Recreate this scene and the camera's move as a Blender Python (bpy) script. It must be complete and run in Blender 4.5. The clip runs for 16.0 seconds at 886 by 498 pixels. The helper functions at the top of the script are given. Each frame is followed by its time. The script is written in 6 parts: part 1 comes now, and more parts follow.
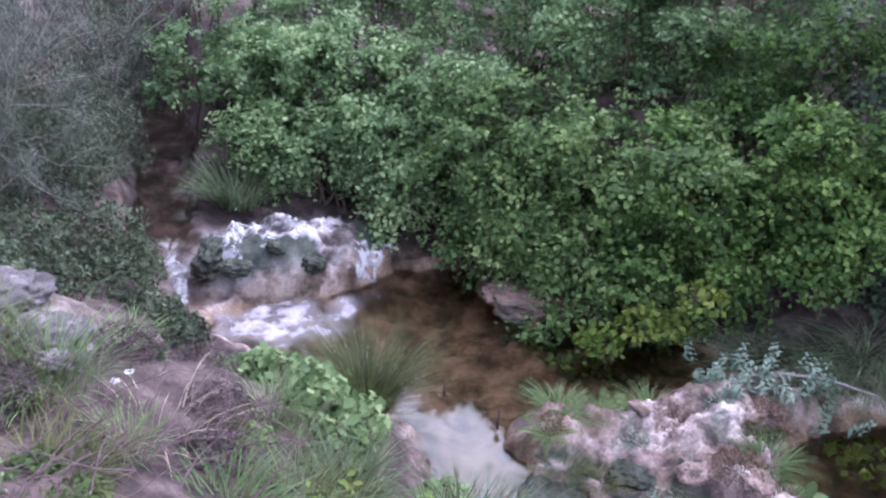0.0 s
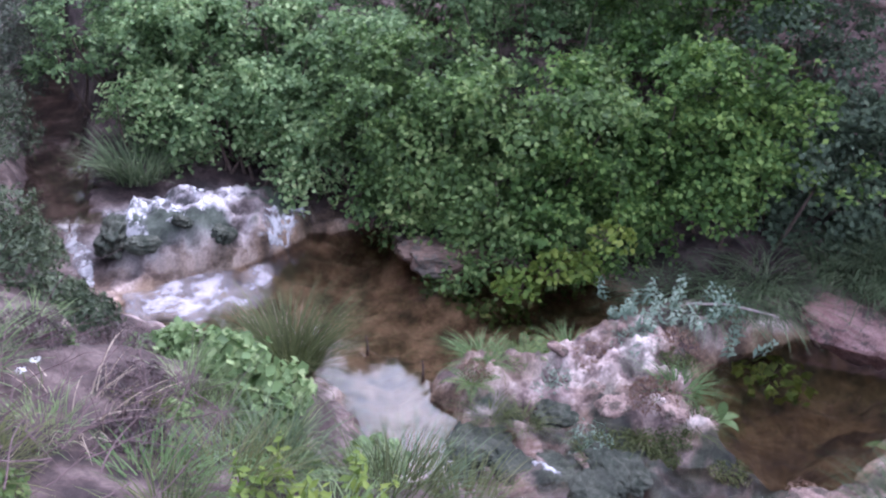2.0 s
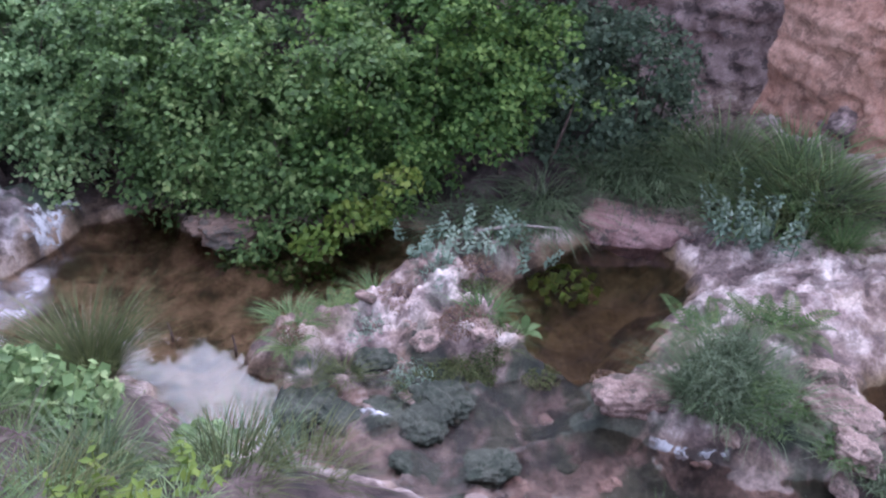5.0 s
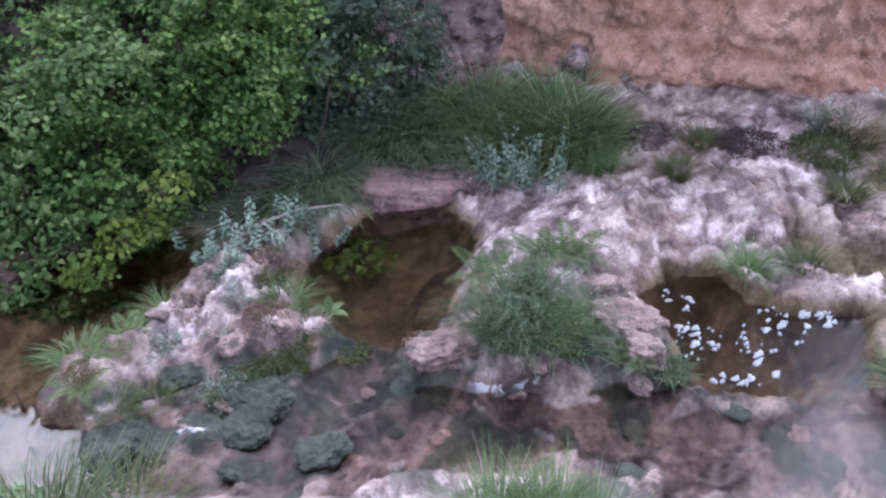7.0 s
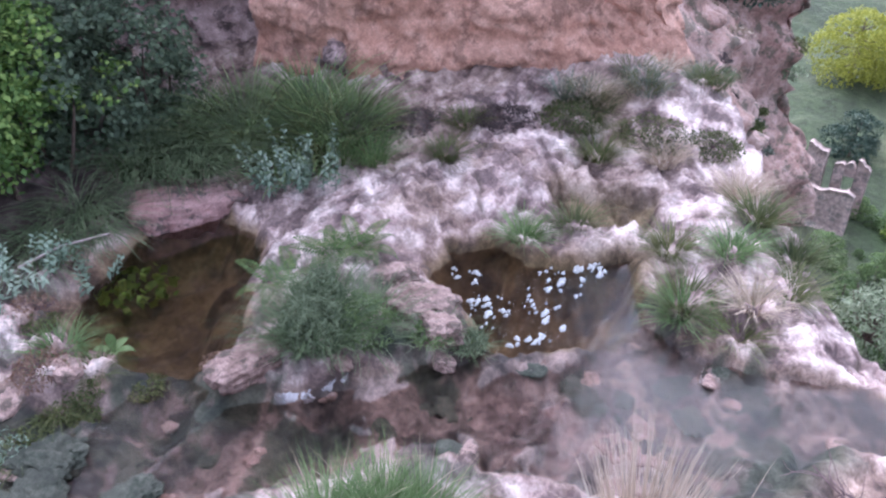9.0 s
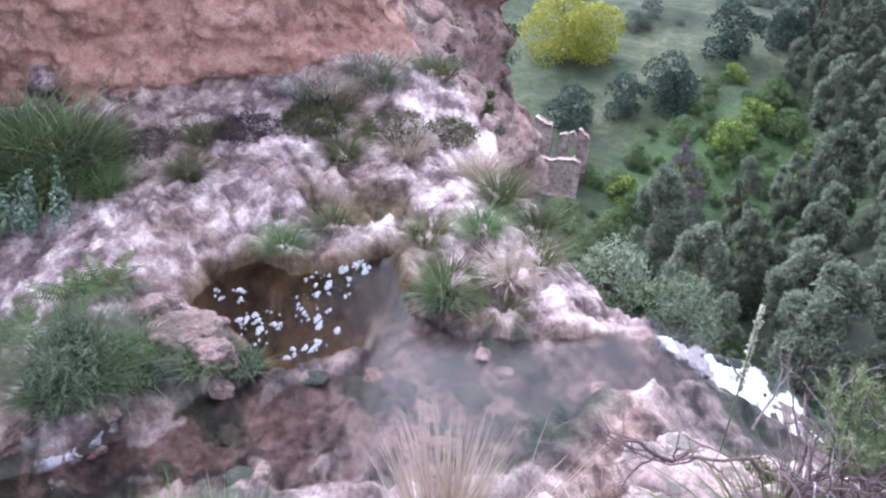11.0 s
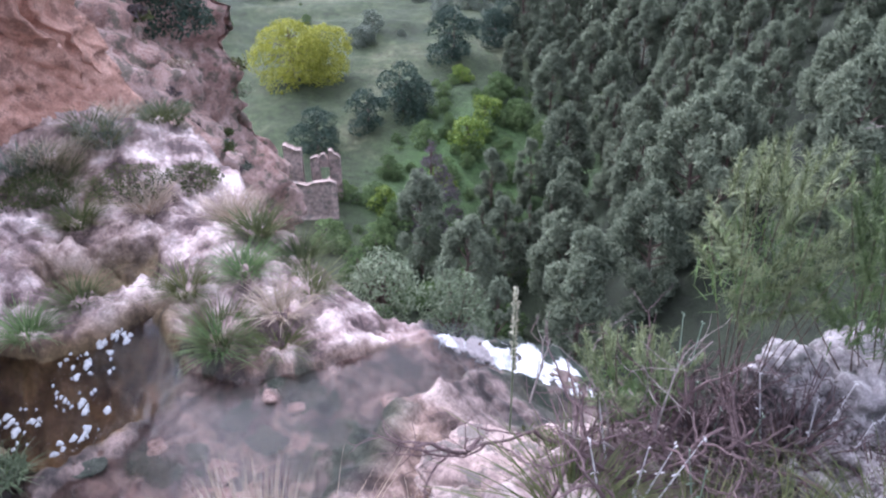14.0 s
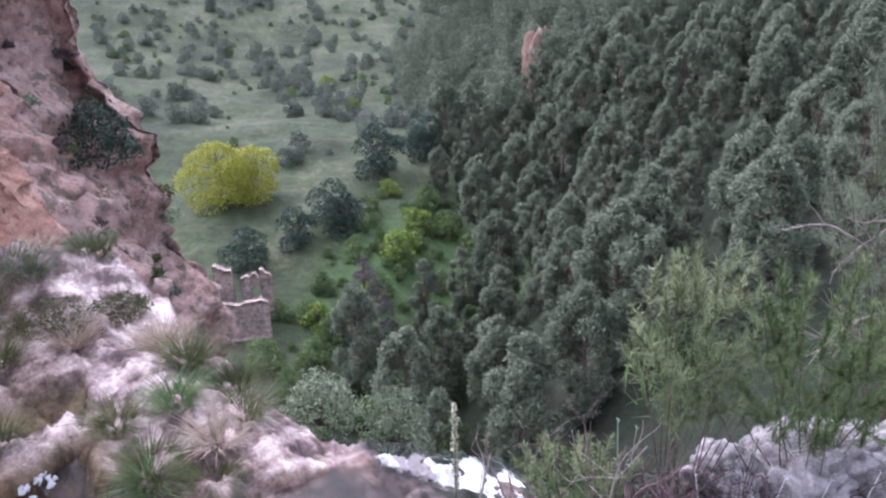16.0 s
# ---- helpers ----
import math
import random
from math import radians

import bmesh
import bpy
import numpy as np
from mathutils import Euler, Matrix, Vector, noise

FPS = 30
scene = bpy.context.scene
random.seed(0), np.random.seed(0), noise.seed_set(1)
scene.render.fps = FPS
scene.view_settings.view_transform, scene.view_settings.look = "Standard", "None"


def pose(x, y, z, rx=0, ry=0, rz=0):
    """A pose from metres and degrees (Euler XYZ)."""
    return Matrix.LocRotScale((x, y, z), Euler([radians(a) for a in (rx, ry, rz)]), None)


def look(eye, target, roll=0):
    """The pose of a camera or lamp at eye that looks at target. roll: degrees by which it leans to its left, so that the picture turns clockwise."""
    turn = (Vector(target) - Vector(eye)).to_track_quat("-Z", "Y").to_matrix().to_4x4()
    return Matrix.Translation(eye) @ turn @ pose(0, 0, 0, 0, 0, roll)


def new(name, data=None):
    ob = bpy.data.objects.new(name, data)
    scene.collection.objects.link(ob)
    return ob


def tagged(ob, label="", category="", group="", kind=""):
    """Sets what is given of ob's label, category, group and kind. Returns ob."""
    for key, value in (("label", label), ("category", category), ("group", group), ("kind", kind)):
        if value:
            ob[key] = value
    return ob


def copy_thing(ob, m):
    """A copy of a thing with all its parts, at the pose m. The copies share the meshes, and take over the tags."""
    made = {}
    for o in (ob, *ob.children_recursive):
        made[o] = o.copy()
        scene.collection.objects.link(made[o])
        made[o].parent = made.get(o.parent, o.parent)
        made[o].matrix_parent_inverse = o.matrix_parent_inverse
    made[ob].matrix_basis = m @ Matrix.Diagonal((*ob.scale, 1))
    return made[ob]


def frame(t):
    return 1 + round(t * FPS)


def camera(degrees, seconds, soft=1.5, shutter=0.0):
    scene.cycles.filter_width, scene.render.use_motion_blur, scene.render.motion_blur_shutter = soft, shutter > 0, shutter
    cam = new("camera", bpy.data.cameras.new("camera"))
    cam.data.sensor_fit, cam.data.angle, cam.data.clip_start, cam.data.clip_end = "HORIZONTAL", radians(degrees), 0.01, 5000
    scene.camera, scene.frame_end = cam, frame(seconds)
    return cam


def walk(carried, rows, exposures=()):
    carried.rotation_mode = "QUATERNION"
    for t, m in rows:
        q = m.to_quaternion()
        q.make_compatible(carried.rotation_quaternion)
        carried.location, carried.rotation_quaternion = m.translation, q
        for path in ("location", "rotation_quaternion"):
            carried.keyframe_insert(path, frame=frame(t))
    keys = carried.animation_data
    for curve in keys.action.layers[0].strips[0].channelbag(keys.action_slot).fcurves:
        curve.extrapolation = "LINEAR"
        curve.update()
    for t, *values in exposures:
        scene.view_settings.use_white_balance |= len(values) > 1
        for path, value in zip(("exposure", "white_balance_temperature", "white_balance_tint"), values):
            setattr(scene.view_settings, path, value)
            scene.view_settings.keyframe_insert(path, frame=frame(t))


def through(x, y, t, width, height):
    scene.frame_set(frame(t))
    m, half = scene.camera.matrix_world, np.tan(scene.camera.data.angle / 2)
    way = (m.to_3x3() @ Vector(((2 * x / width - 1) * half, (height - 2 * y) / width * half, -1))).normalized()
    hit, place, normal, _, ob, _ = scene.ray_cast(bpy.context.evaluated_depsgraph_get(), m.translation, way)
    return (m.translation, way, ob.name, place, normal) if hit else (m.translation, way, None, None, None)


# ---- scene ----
cam = camera(58.1, 16.0, soft=2.3)
PATH = [
    (0, (0.345, -0.267, 3.223), (0.339, 1.537, 2.36), 4.61),
    (0.5, (0.348, -0.266, 3.224), (0.412, 1.534, 2.355), 4.66),
    (1, (0.354, -0.267, 3.223), (0.442, 1.525, 2.34), 4.67),
    (1.5, (0.361, -0.272, 3.217), (0.479, 1.507, 2.309), 4.17),
    (2, (0.373, -0.272, 3.211), (0.577, 1.48, 2.268), 3.24),
    (2.5, (0.378, -0.27, 3.206), (0.666, 1.456, 2.236), 2.76),
    (3, (0.385, -0.272, 3.205), (0.697, 1.441, 2.22), 2.55),
    (3.2, (0.384, -0.273, 3.206), (0.709, 1.435, 2.216), 2.53),
    (5.3, (0.369, -0.288, 3.228), (1.132, 1.244, 2.193), 0.99),
    (5.5, (0.368, -0.29, 3.229), (1.181, 1.214, 2.191), 0.51),
    (6, (0.373, -0.295, 3.226), (1.278, 1.146, 2.176), -0.15),
    (6.5, (0.379, -0.304, 3.226), (1.384, 1.062, 2.164), -0.87),
    (7, (0.388, -0.31, 3.224), (1.49, 0.967, 2.15), -1.26),
    (7.5, (0.394, -0.315, 3.223), (1.598, 0.857, 2.137), -1.09),
    (8, (0.4, -0.316, 3.223), (1.685, 0.764, 2.135), -1.17),
    (8.2, (0.401, -0.316, 3.223), (1.718, 0.726, 2.136), -0.89),
    (10.3, (0.407, -0.316, 3.224), (1.994, 0.205, 2.124), -0.04),
    (10.5, (0.41, -0.319, 3.227), (2.018, 0.139, 2.129), 0.52),
    (11, (0.419, -0.327, 3.226), (2.067, 0.004, 2.143), 0.99),
    (11.5, (0.431, -0.338, 3.216), (2.107, -0.142, 2.142), 1.49),
    (12, (0.436, -0.349, 3.214), (2.132, -0.278, 2.156), 1.84),
    (12.5, (0.44, -0.355, 3.216), (2.144, -0.368, 2.168), 1.65),
    (13, (0.441, -0.367, 3.217), (2.143, -0.467, 2.172), 1.13),
    (13.5, (0.436, -0.38, 3.223), (2.133, -0.551, 2.179), 0.0),
    (14, (0.425, -0.391, 3.24), (2.12, -0.619, 2.204), -0.95),
    (14.5, (0.417, -0.393, 3.256), (2.121, -0.673, 2.248), -1.22),
    (15, (0.393, -0.388, 3.278), (2.111, -0.729, 2.313), -0.61),
    (15.5, (0.377, -0.388, 3.298), (2.128, -0.774, 2.412), -1.05),
    (16, (0.375, -0.387, 3.306), (2.163, -0.805, 2.513), -1.51),
]
walk(cam, [(t, look(eye, target, roll)) for t, eye, target, roll in PATH],
     [(0, 1.92, 5400, 24), (3.2, 1.9, 5400, 23), (5.5, 1.8, 5350, 21), (8, 1.9, 5400, 20), (11, 1.95, 5450, 19), (14.5, 1.65, 5550, 21), (16, 1.6, 5650, 23)])

# ---- world and light: a pale overcast evening sky, brightest over the open valley ----
world = bpy.data.worlds.new("world")
scene.world = world
world.use_nodes = True
_n, _l = world.node_tree.nodes, world.node_tree.links
_sky = _n.new("ShaderNodeTexSky")
_sky.sky_type, _sky.sun_disc = "NISHITA", False
_sky.sun_elevation, _sky.sun_rotation = radians(52), radians(52)
_sky.air_density, _sky.dust_density = 1.0, 3.0
_hsv = _n.new("ShaderNodeHueSaturation")
_hsv.inputs["Saturation"].default_value = 0.25
_l.new(_sky.outputs[0], _hsv.inputs["Color"])
_l.new(_hsv.outputs[0], _n["Background"].inputs["Color"])
_n["Background"].inputs["Strength"].default_value = 0.15
_sun = bpy.data.lights.new("sun", "SUN")
_sun.energy, _sun.angle, _sun.color = 1.2, radians(100), (1.0, 0.94, 0.92)
sun = new("sun", _sun)
sun.matrix_world = look((9.7, 7.6, 15.8), (0, 0, 0))

# ---- number helpers ----
rng = np.random.default_rng(7)


def hashed(i, j, k):
    n = (i * 374761393 + j * 668265263 + k * 1274126177) & 0xFFFFFFFF
    n = ((n ^ (n >> 13)) * 1274126177) & 0xFFFFFFFF
    return ((n ^ (n >> 16)) & 0xFFFF) / 65535.0


def vnoise(p):
    """Smooth value noise, -1 to 1, at the rows of p."""
    p = np.asarray(p, float)
    b = np.floor(p).astype(np.int64)
    f = p - b
    f = f * f * (3 - 2 * f)
    total = 0.0
    for dx in (0, 1):
        wx = f[:, 0] if dx else 1 - f[:, 0]
        for dy in (0, 1):
            wy = f[:, 1] if dy else 1 - f[:, 1]
            for dz in (0, 1):
                wz = f[:, 2] if dz else 1 - f[:, 2]
                total = total + wx * wy * wz * hashed(b[:, 0] + dx, b[:, 1] + dy, b[:, 2] + dz)
    return total * 2 - 1


def fbm(p, scale=1.0, octaves=4, gain=0.5, seed=0.0):
    p = np.asarray(p, float) * scale + seed
    total, amp = 0.0, 1.0
    for _ in range(octaves):
        total = total + amp * vnoise(p)
        p, amp = p * 2.03 + 11.7, amp * gain
    return total


def ridged(p, scale=1.0, octaves=4, gain=0.5, seed=0.0):
    p = np.asarray(p, float) * scale + seed
    total, amp = 0.0, 1.0
    for _ in range(octaves):
        total = total + amp * (1 - 2 * np.abs(vnoise(p)))
        p, amp = p * 2.03 + 5.3, amp * gain
    return total


def unit(v):
    return v / np.maximum(np.linalg.norm(v, axis=-1, keepdims=True), 1e-9)


def seg_distance(x, y, a, b):
    ax, ay, bx, by = *a, *b
    t = np.clip(((x - ax) * (bx - ax) + (y - ay) * (by - ay)) / ((bx - ax) ** 2 + (by - ay) ** 2), 0, 1)
    return np.hypot(x - ax - t * (bx - ax), y - ay - t * (by - ay)), t


def smooth(e0, e1, v):
    t = np.clip((v - e0) / (e1 - e0), 0, 1)
    return t * t * (3 - 2 * t)


# ---- mesh helpers ----
def mesh_of(name, verts, faces, mats=(), smooth_shade=False, slots=None):
    """A mesh from arrays; faces all have the same number of corners."""
    verts, faces = np.asarray(verts, np.float32), np.asarray(faces, np.int32)
    me = bpy.data.meshes.new(name)
    me.vertices.add(len(verts))
    me.vertices.foreach_set("co", verts.ravel())
    k = faces.shape[1]
    me.loops.add(faces.size)
    me.loops.foreach_set("vertex_index", faces.ravel())
    me.polygons.add(len(faces))
    me.polygons.foreach_set("loop_start", np.arange(0, faces.size, k, dtype=np.int32))
    if slots is not None:
        me.polygons.foreach_set("material_index", np.asarray(slots, np.int32))
    if smooth_shade:
        me.polygons.foreach_set("use_smooth", np.ones(len(faces), bool))
    for m in (mats if isinstance(mats, (list, tuple)) else [mats]):
        me.materials.append(m)
    me.update(calc_edges=True)
    return me


def floats(me, name, values):
    a = me.attributes.new(name, "FLOAT", "POINT")
    a.data.foreach_set("value", np.asarray(values, np.float32))


def part(name, me, parent, label=""):
    ob = new(name, me)
    ob.parent = parent
    return tagged(ob, label)


def thing(name, m, label, category, group="", kind=""):
    ob = new(name)
    ob.empty_display_size = 0.1
    ob.matrix_world = m
    return tagged(ob, label, category, group, kind)


def join_arrays(pieces):
    vs, fs, n = [], [], 0
    for v, f in pieces:
        vs.append(v)
        fs.append(f + n)
        n += len(v)
    return np.concatenate(vs), np.concatenate(fs)


def grid_faces(nu, nv):
    i = np.arange(nu * nv).reshape(nu, nv)
    return np.stack([i[:-1, :-1], i[1:, :-1], i[1:, 1:], i[:-1, 1:]], -1).reshape(-1, 4)


def tubes(paths, radii, sides=5):
    """Tapered round stems along paths (each n x 3), with radii at their ends."""
    pieces = []
    ang = np.linspace(0, 2 * np.pi, sides, endpoint=False)
    for path, (r0, r1) in zip(paths, radii):
        path = np.asarray(path, float)
        n = len(path)
        d = unit(np.gradient(path, axis=0))
        ref = np.where(np.abs(d[:, 2:3]) > 0.9, [[1.0, 0, 0]], [[0, 0, 1.0]])
        a = unit(np.cross(d, ref))
        b = np.cross(d, a)
        r = np.linspace(r0, r1, n)[:, None, None]
        v = path[:, None] + r * (np.cos(ang)[None, :, None] * a[:, None] + np.sin(ang)[None, :, None] * b[:, None])
        i = np.arange(n * sides).reshape(n, sides)
        j = np.roll(i, -1, 1)
        f = np.stack([i[:-1], j[:-1], j[1:], i[1:]], -1).reshape(-1, 4)
        pieces.append((v.reshape(-1, 3), f))
    return join_arrays(pieces)


def leaves(centres, normals, size, width=0.6, fold=0.25, spread=0.5):
    """Folded pointed leaves (two quads each side of the rib): one per row."""
    n = len(centres)
    size = np.broadcast_to(np.asarray(size, float), (n,))[:, None]
    nrm = unit(normals + spread * rng.normal(size=(n, 3)))
    along = unit(np.cross(nrm, rng.normal(size=(n, 3))))
    along = unit(along + np.array([0, 0, -0.35]))
    side = unit(np.cross(nrm, along))
    nrm = np.cross(along, side)
    c = np.asarray(centres)
    w, s = width * size * 0.5, size
    base, tip = c - along * s * 0.5, c + along * s * 0.5 - nrm * s * 0.15
    mid = c - nrm * s * fold * 0.5
    lf, rt = c + side * w - along * s * 0.05, c - side * w - along * s * 0.05
    v = np.stack([base, lf, tip, rt, mid], 1).reshape(-1, 3)
    i = np.arange(n)[:, None] * 5
    f = np.concatenate([i + [0, 1, 4], i + [1, 2, 4], i + [2, 3, 4], i + [3, 0, 4]], 1).reshape(-1, 3)
    return v, f


def blades(roots, tips, width, segs=4, droop=0.35):
    """Narrow bent blades from roots towards tips, which droop."""
    n = len(roots)
    t = np.linspace(0, 1, segs + 1)
    d = tips - roots
    ln = np.linalg.norm(d, axis=1)
    flat = unit(d * [1, 1, 0] + 1e-4 * rng.normal(size=d.shape))
    side = unit(np.cross(flat, [0, 0, 1.0]) + 0.3 * rng.normal(size=d.shape) * [1, 1, 0])
    w = np.broadcast_to(np.asarray(width, float), (n,))
    p = roots[:, None] + d[:, None] * t[None, :, None]
    p = p + (flat * (ln * droop)[:, None])[:, None] * (t ** 2)[None, :, None]
    p[:, :, 2] -= (ln * droop * 0.45)[:, None] * (t ** 3)[None]
    wt = (w[:, None] * np.sqrt(np.maximum(1 - t, 0.02))[None])[..., None]
    v = np.stack([p - side[:, None] * wt * 0.5, p + side[:, None] * wt * 0.5], 2).reshape(-1, 3)
    base = (np.arange(n) * (segs + 1) * 2)[:, None] + (np.arange(segs) * 2)[None]
    f = np.stack([base, base + 1, base + 3, base + 2], -1).reshape(-1, 4)
    return v, f


# ---- materials ----
def material(name):
    m = bpy.data.materials.new(name)
    m.use_nodes = True
    nt = m.node_tree
    return m, nt, nt.nodes, nt.links, nt.nodes["Principled BSDF"]


def ramp(nodes, stops):
    r = nodes.new("ShaderNodeValToRGB")
    els = r.color_ramp.elements
    while len(els) < len(stops):
        els.new(0.5)
    for e, (p, c) in zip(els, stops):
        e.position, e.color = p, (*c, 1)
    return r


def tex_noise(nt, scale, detail=6, rough=0.6, kind="FBM", coords=None):
    t = nt.nodes.new("ShaderNodeTexNoise")
    t.inputs["Scale"].default_value, t.inputs["Detail"].default_value, t.inputs["Roughness"].default_value = scale, detail, rough
    if coords is None:
        coords = nt.nodes.new("ShaderNodeNewGeometry").outputs["Position"]
    nt.links.new(coords, t.inputs["Vector"])
    return t


def mixed(nt, fac, a, b, blend="MIX"):
    """A colour mix; fac, a and b are sockets or values."""
    mx = nt.nodes.new("ShaderNodeMix")
    mx.data_type, mx.blend_type = "RGBA", blend
    for sock, v in ((mx.inputs[0], fac), (mx.inputs[6], a), (mx.inputs[7], b)):
        if isinstance(v, (int, float)):
            sock.default_value = v
        elif isinstance(v, tuple):
            sock.default_value = (*v, 1)
        else:
            nt.links.new(v, sock)
    return mx.outputs[2]


def bumped(nt, bsdf, height, strength=0.5, distance=0.02):
    b = nt.nodes.new("ShaderNodeBump")
    b.inputs["Strength"].default_value, b.inputs["Distance"].default_value = strength, distance
    nt.links.new(height, b.inputs["Height"])
    nt.links.new(b.outputs[0], bsdf.inputs["Normal"])


def leaf_material(name, dark, mid, light, through=0.35, rough=0.55):
    """Leaves: each takes its own green, and some daylight comes through them."""
    m, nt, n, l, p = material(name)
    g = n.new("ShaderNodeNewGeometry")
    r = ramp(n, [(0.0, dark), (0.55, mid), (1.0, light)])
    t = tex_noise(nt, 1.9, 6, 0.72)
    add = n.new("ShaderNodeMath")
    add.operation = "MULTIPLY_ADD"
    add.inputs[1].default_value = 0.55
    l.new(g.outputs["Random Per Island"], add.inputs[0])
    sub = n.new("ShaderNodeMath")
    sub.operation = "MULTIPLY_ADD"
    sub.inputs[1].default_value, sub.inputs[2].default_value = 1.3, -0.42
    l.new(t.outputs["Fac"], sub.inputs[0])
    oi = n.new("ShaderNodeObjectInfo")
    vary = n.new("ShaderNodeMath")
    vary.operation = "MULTIPLY_ADD"
    vary.inputs[1].default_value = 0.28
    l.new(oi.outputs["Random"], vary.inputs[0])
    l.new(sub.outputs[0], vary.inputs[2])
    low = n.new("ShaderNodeMath")
    low.operation, low.inputs[1].default_value = "SUBTRACT", 0.14
    l.new(vary.outputs[0], low.inputs[0])
    l.new(low.outputs[0], add.inputs[2])
    l.new(add.outputs[0], r.inputs["Fac"])
    l.new(r.outputs[0], p.inputs["Base Color"])
    p.inputs["Roughness"].default_value = rough
    p.inputs["Specular IOR Level"].default_value = 0.3 if rough < 0.8 else 0.08
    tr = n.new("ShaderNodeBsdfTranslucent")
    l.new(r.outputs[0], tr.inputs["Color"])
    mx = n.new("ShaderNodeMixShader")
    mx.inputs[0].default_value = through
    l.new(p.outputs[0], mx.inputs[1])
    l.new(tr.outputs[0], mx.inputs[2])
    l.new(mx.outputs[0], n["Material Output"].inputs["Surface"])
    return m


def bark_material(name, a, b, scale=30):
    m, nt, n, l, p = material(name)
    t = tex_noise(nt, scale, 6, 0.7)
    r = ramp(n, [(0.3, a), (0.7, b)])
    l.new(t.outputs["Fac"], r.inputs["Fac"])
    l.new(r.outputs[0], p.inputs["Base Color"])
    p.inputs["Roughness"].default_value = 0.9
    bumped(nt, p, t.outputs["Fac"], 0.6, 0.01)
    return m


def rock_material(name, pale, mid, dark, lichen=(0.10, 0.10, 0.09), scale=1.0, rough=0.85):
    """Weathered rock: large tone patches, crusts of dark lichen, pits and grain."""
    m, nt, n, l, p = material(name)
    big = tex_noise(nt, 1.3 * scale, 5, 0.55)
    mids = tex_noise(nt, 7 * scale, 8, 0.68)
    fine = tex_noise(nt, 55 * scale, 4, 0.7)
    r1 = ramp(n, [(0.36, dark), (0.49, mid), (0.60, pale)])
    l.new(mids.outputs["Fac"], r1.inputs["Fac"])
    r2 = ramp(n, [(0.42, mid), (0.58, pale)])
    l.new(big.outputs["Fac"], r2.inputs["Fac"])
    c = mixed(nt, 0.45, r1.outputs[0], r2.outputs[0])
    lm = tex_noise(nt, 4.3 * scale, 9, 0.75)
    r3 = ramp(n, [(0.52, (0, 0, 0)), (0.57, (1, 1, 1))])
    l.new(lm.outputs["Fac"], r3.inputs["Fac"])
    c = mixed(nt, r3.outputs[0], c, mixed(nt, 0.72, c, lichen))
    r4 = ramp(n, [(0.3, (0.6, 0.6, 0.6)), (0.7, (1.15, 1.15, 1.15))])
    l.new(fine.outputs["Fac"], r4.inputs["Fac"])
    c = mixed(nt, 1.0, c, r4.outputs[0], "MULTIPLY")
    l.new(c, p.inputs["Base Color"])
    p.inputs["Roughness"].default_value = rough
    hs = n.new("ShaderNodeMath")
    hs.operation = "MULTIPLY_ADD"
    hs.inputs[1].default_value = 0.35
    l.new(fine.outputs["Fac"], hs.inputs[0])
    l.new(mids.outputs["Fac"], hs.inputs[2])
    bumped(nt, p, hs.outputs[0], 0.5, 0.04)
    return m


M_rock = rock_material("pink_limestone", (0.66, 0.53, 0.49), (0.42, 0.31, 0.285), (0.14, 0.10, 0.10))
M_bankrock = rock_material("dark_grey_rock", (0.34, 0.30, 0.33), (0.13, 0.11, 0.12), (0.05, 0.045, 0.05))
M_rock_grey = rock_material("grey_limestone", (0.62, 0.58, 0.59), (0.27, 0.235, 0.245), (0.08, 0.07, 0.07), scale=1.6)
M_red = rock_material("red_cliff", (0.68, 0.42, 0.335), (0.50, 0.265, 0.195), (0.21, 0.09, 0.062), (0.22, 0.12, 0.09))
M_palecliff = rock_material("pale_red_rock", (0.58, 0.43, 0.41), (0.30, 0.195, 0.185), (0.085, 0.055, 0.055), (0.06, 0.045, 0.045), 1.2)
M_crag = rock_material("grey_red_crag", (0.58, 0.42, 0.38), (0.36, 0.215, 0.18), (0.11, 0.08, 0.07), (0.07, 0.08, 0.05), 0.9)
M_bramble = leaf_material("bramble_leaf", (0.030, 0.058, 0.022), (0.165, 0.265, 0.088), (0.50, 0.60, 0.25), 0.45)
M_bramble2 = leaf_material("elm_leaf", (0.035, 0.07, 0.032), (0.20, 0.31, 0.135), (0.54, 0.65, 0.33), 0.45)
M_yellowleaf = leaf_material("yellow_green_leaf", (0.07, 0.13, 0.025), (0.17, 0.24, 0.045), (0.30, 0.35, 0.08))
M_spring = leaf_material("spring_leaf", (0.045, 0.08, 0.035), (0.19, 0.285, 0.115), (0.48, 0.57, 0.29))
M_sage = leaf_material("sage_leaf", (0.13, 0.19, 0.14), (0.26, 0.35, 0.27), (0.46, 0.54, 0.44), 0.3)
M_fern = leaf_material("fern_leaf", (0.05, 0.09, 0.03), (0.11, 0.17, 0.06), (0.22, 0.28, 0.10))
M_grass = leaf_material("green_grass", (0.06, 0.11, 0.04), (0.16, 0.245, 0.095), (0.32, 0.40, 0.20))
M_rush = leaf_material("olive_rush", (0.04, 0.06, 0.025), (0.11, 0.13, 0.05), (0.22, 0.22, 0.10))
M_bluegrass = leaf_material("grey_green_grass", (0.055, 0.085, 0.045), (0.15, 0.205, 0.11), (0.32, 0.38, 0.235))
M_reed = leaf_material("pale_reed", (0.09, 0.15, 0.06), (0.22, 0.31, 0.13), (0.40, 0.48, 0.26))
M_greyleaf = leaf_material("grey_feather_leaf", (0.08, 0.11, 0.065), (0.21, 0.265, 0.165), (0.42, 0.48, 0.34))
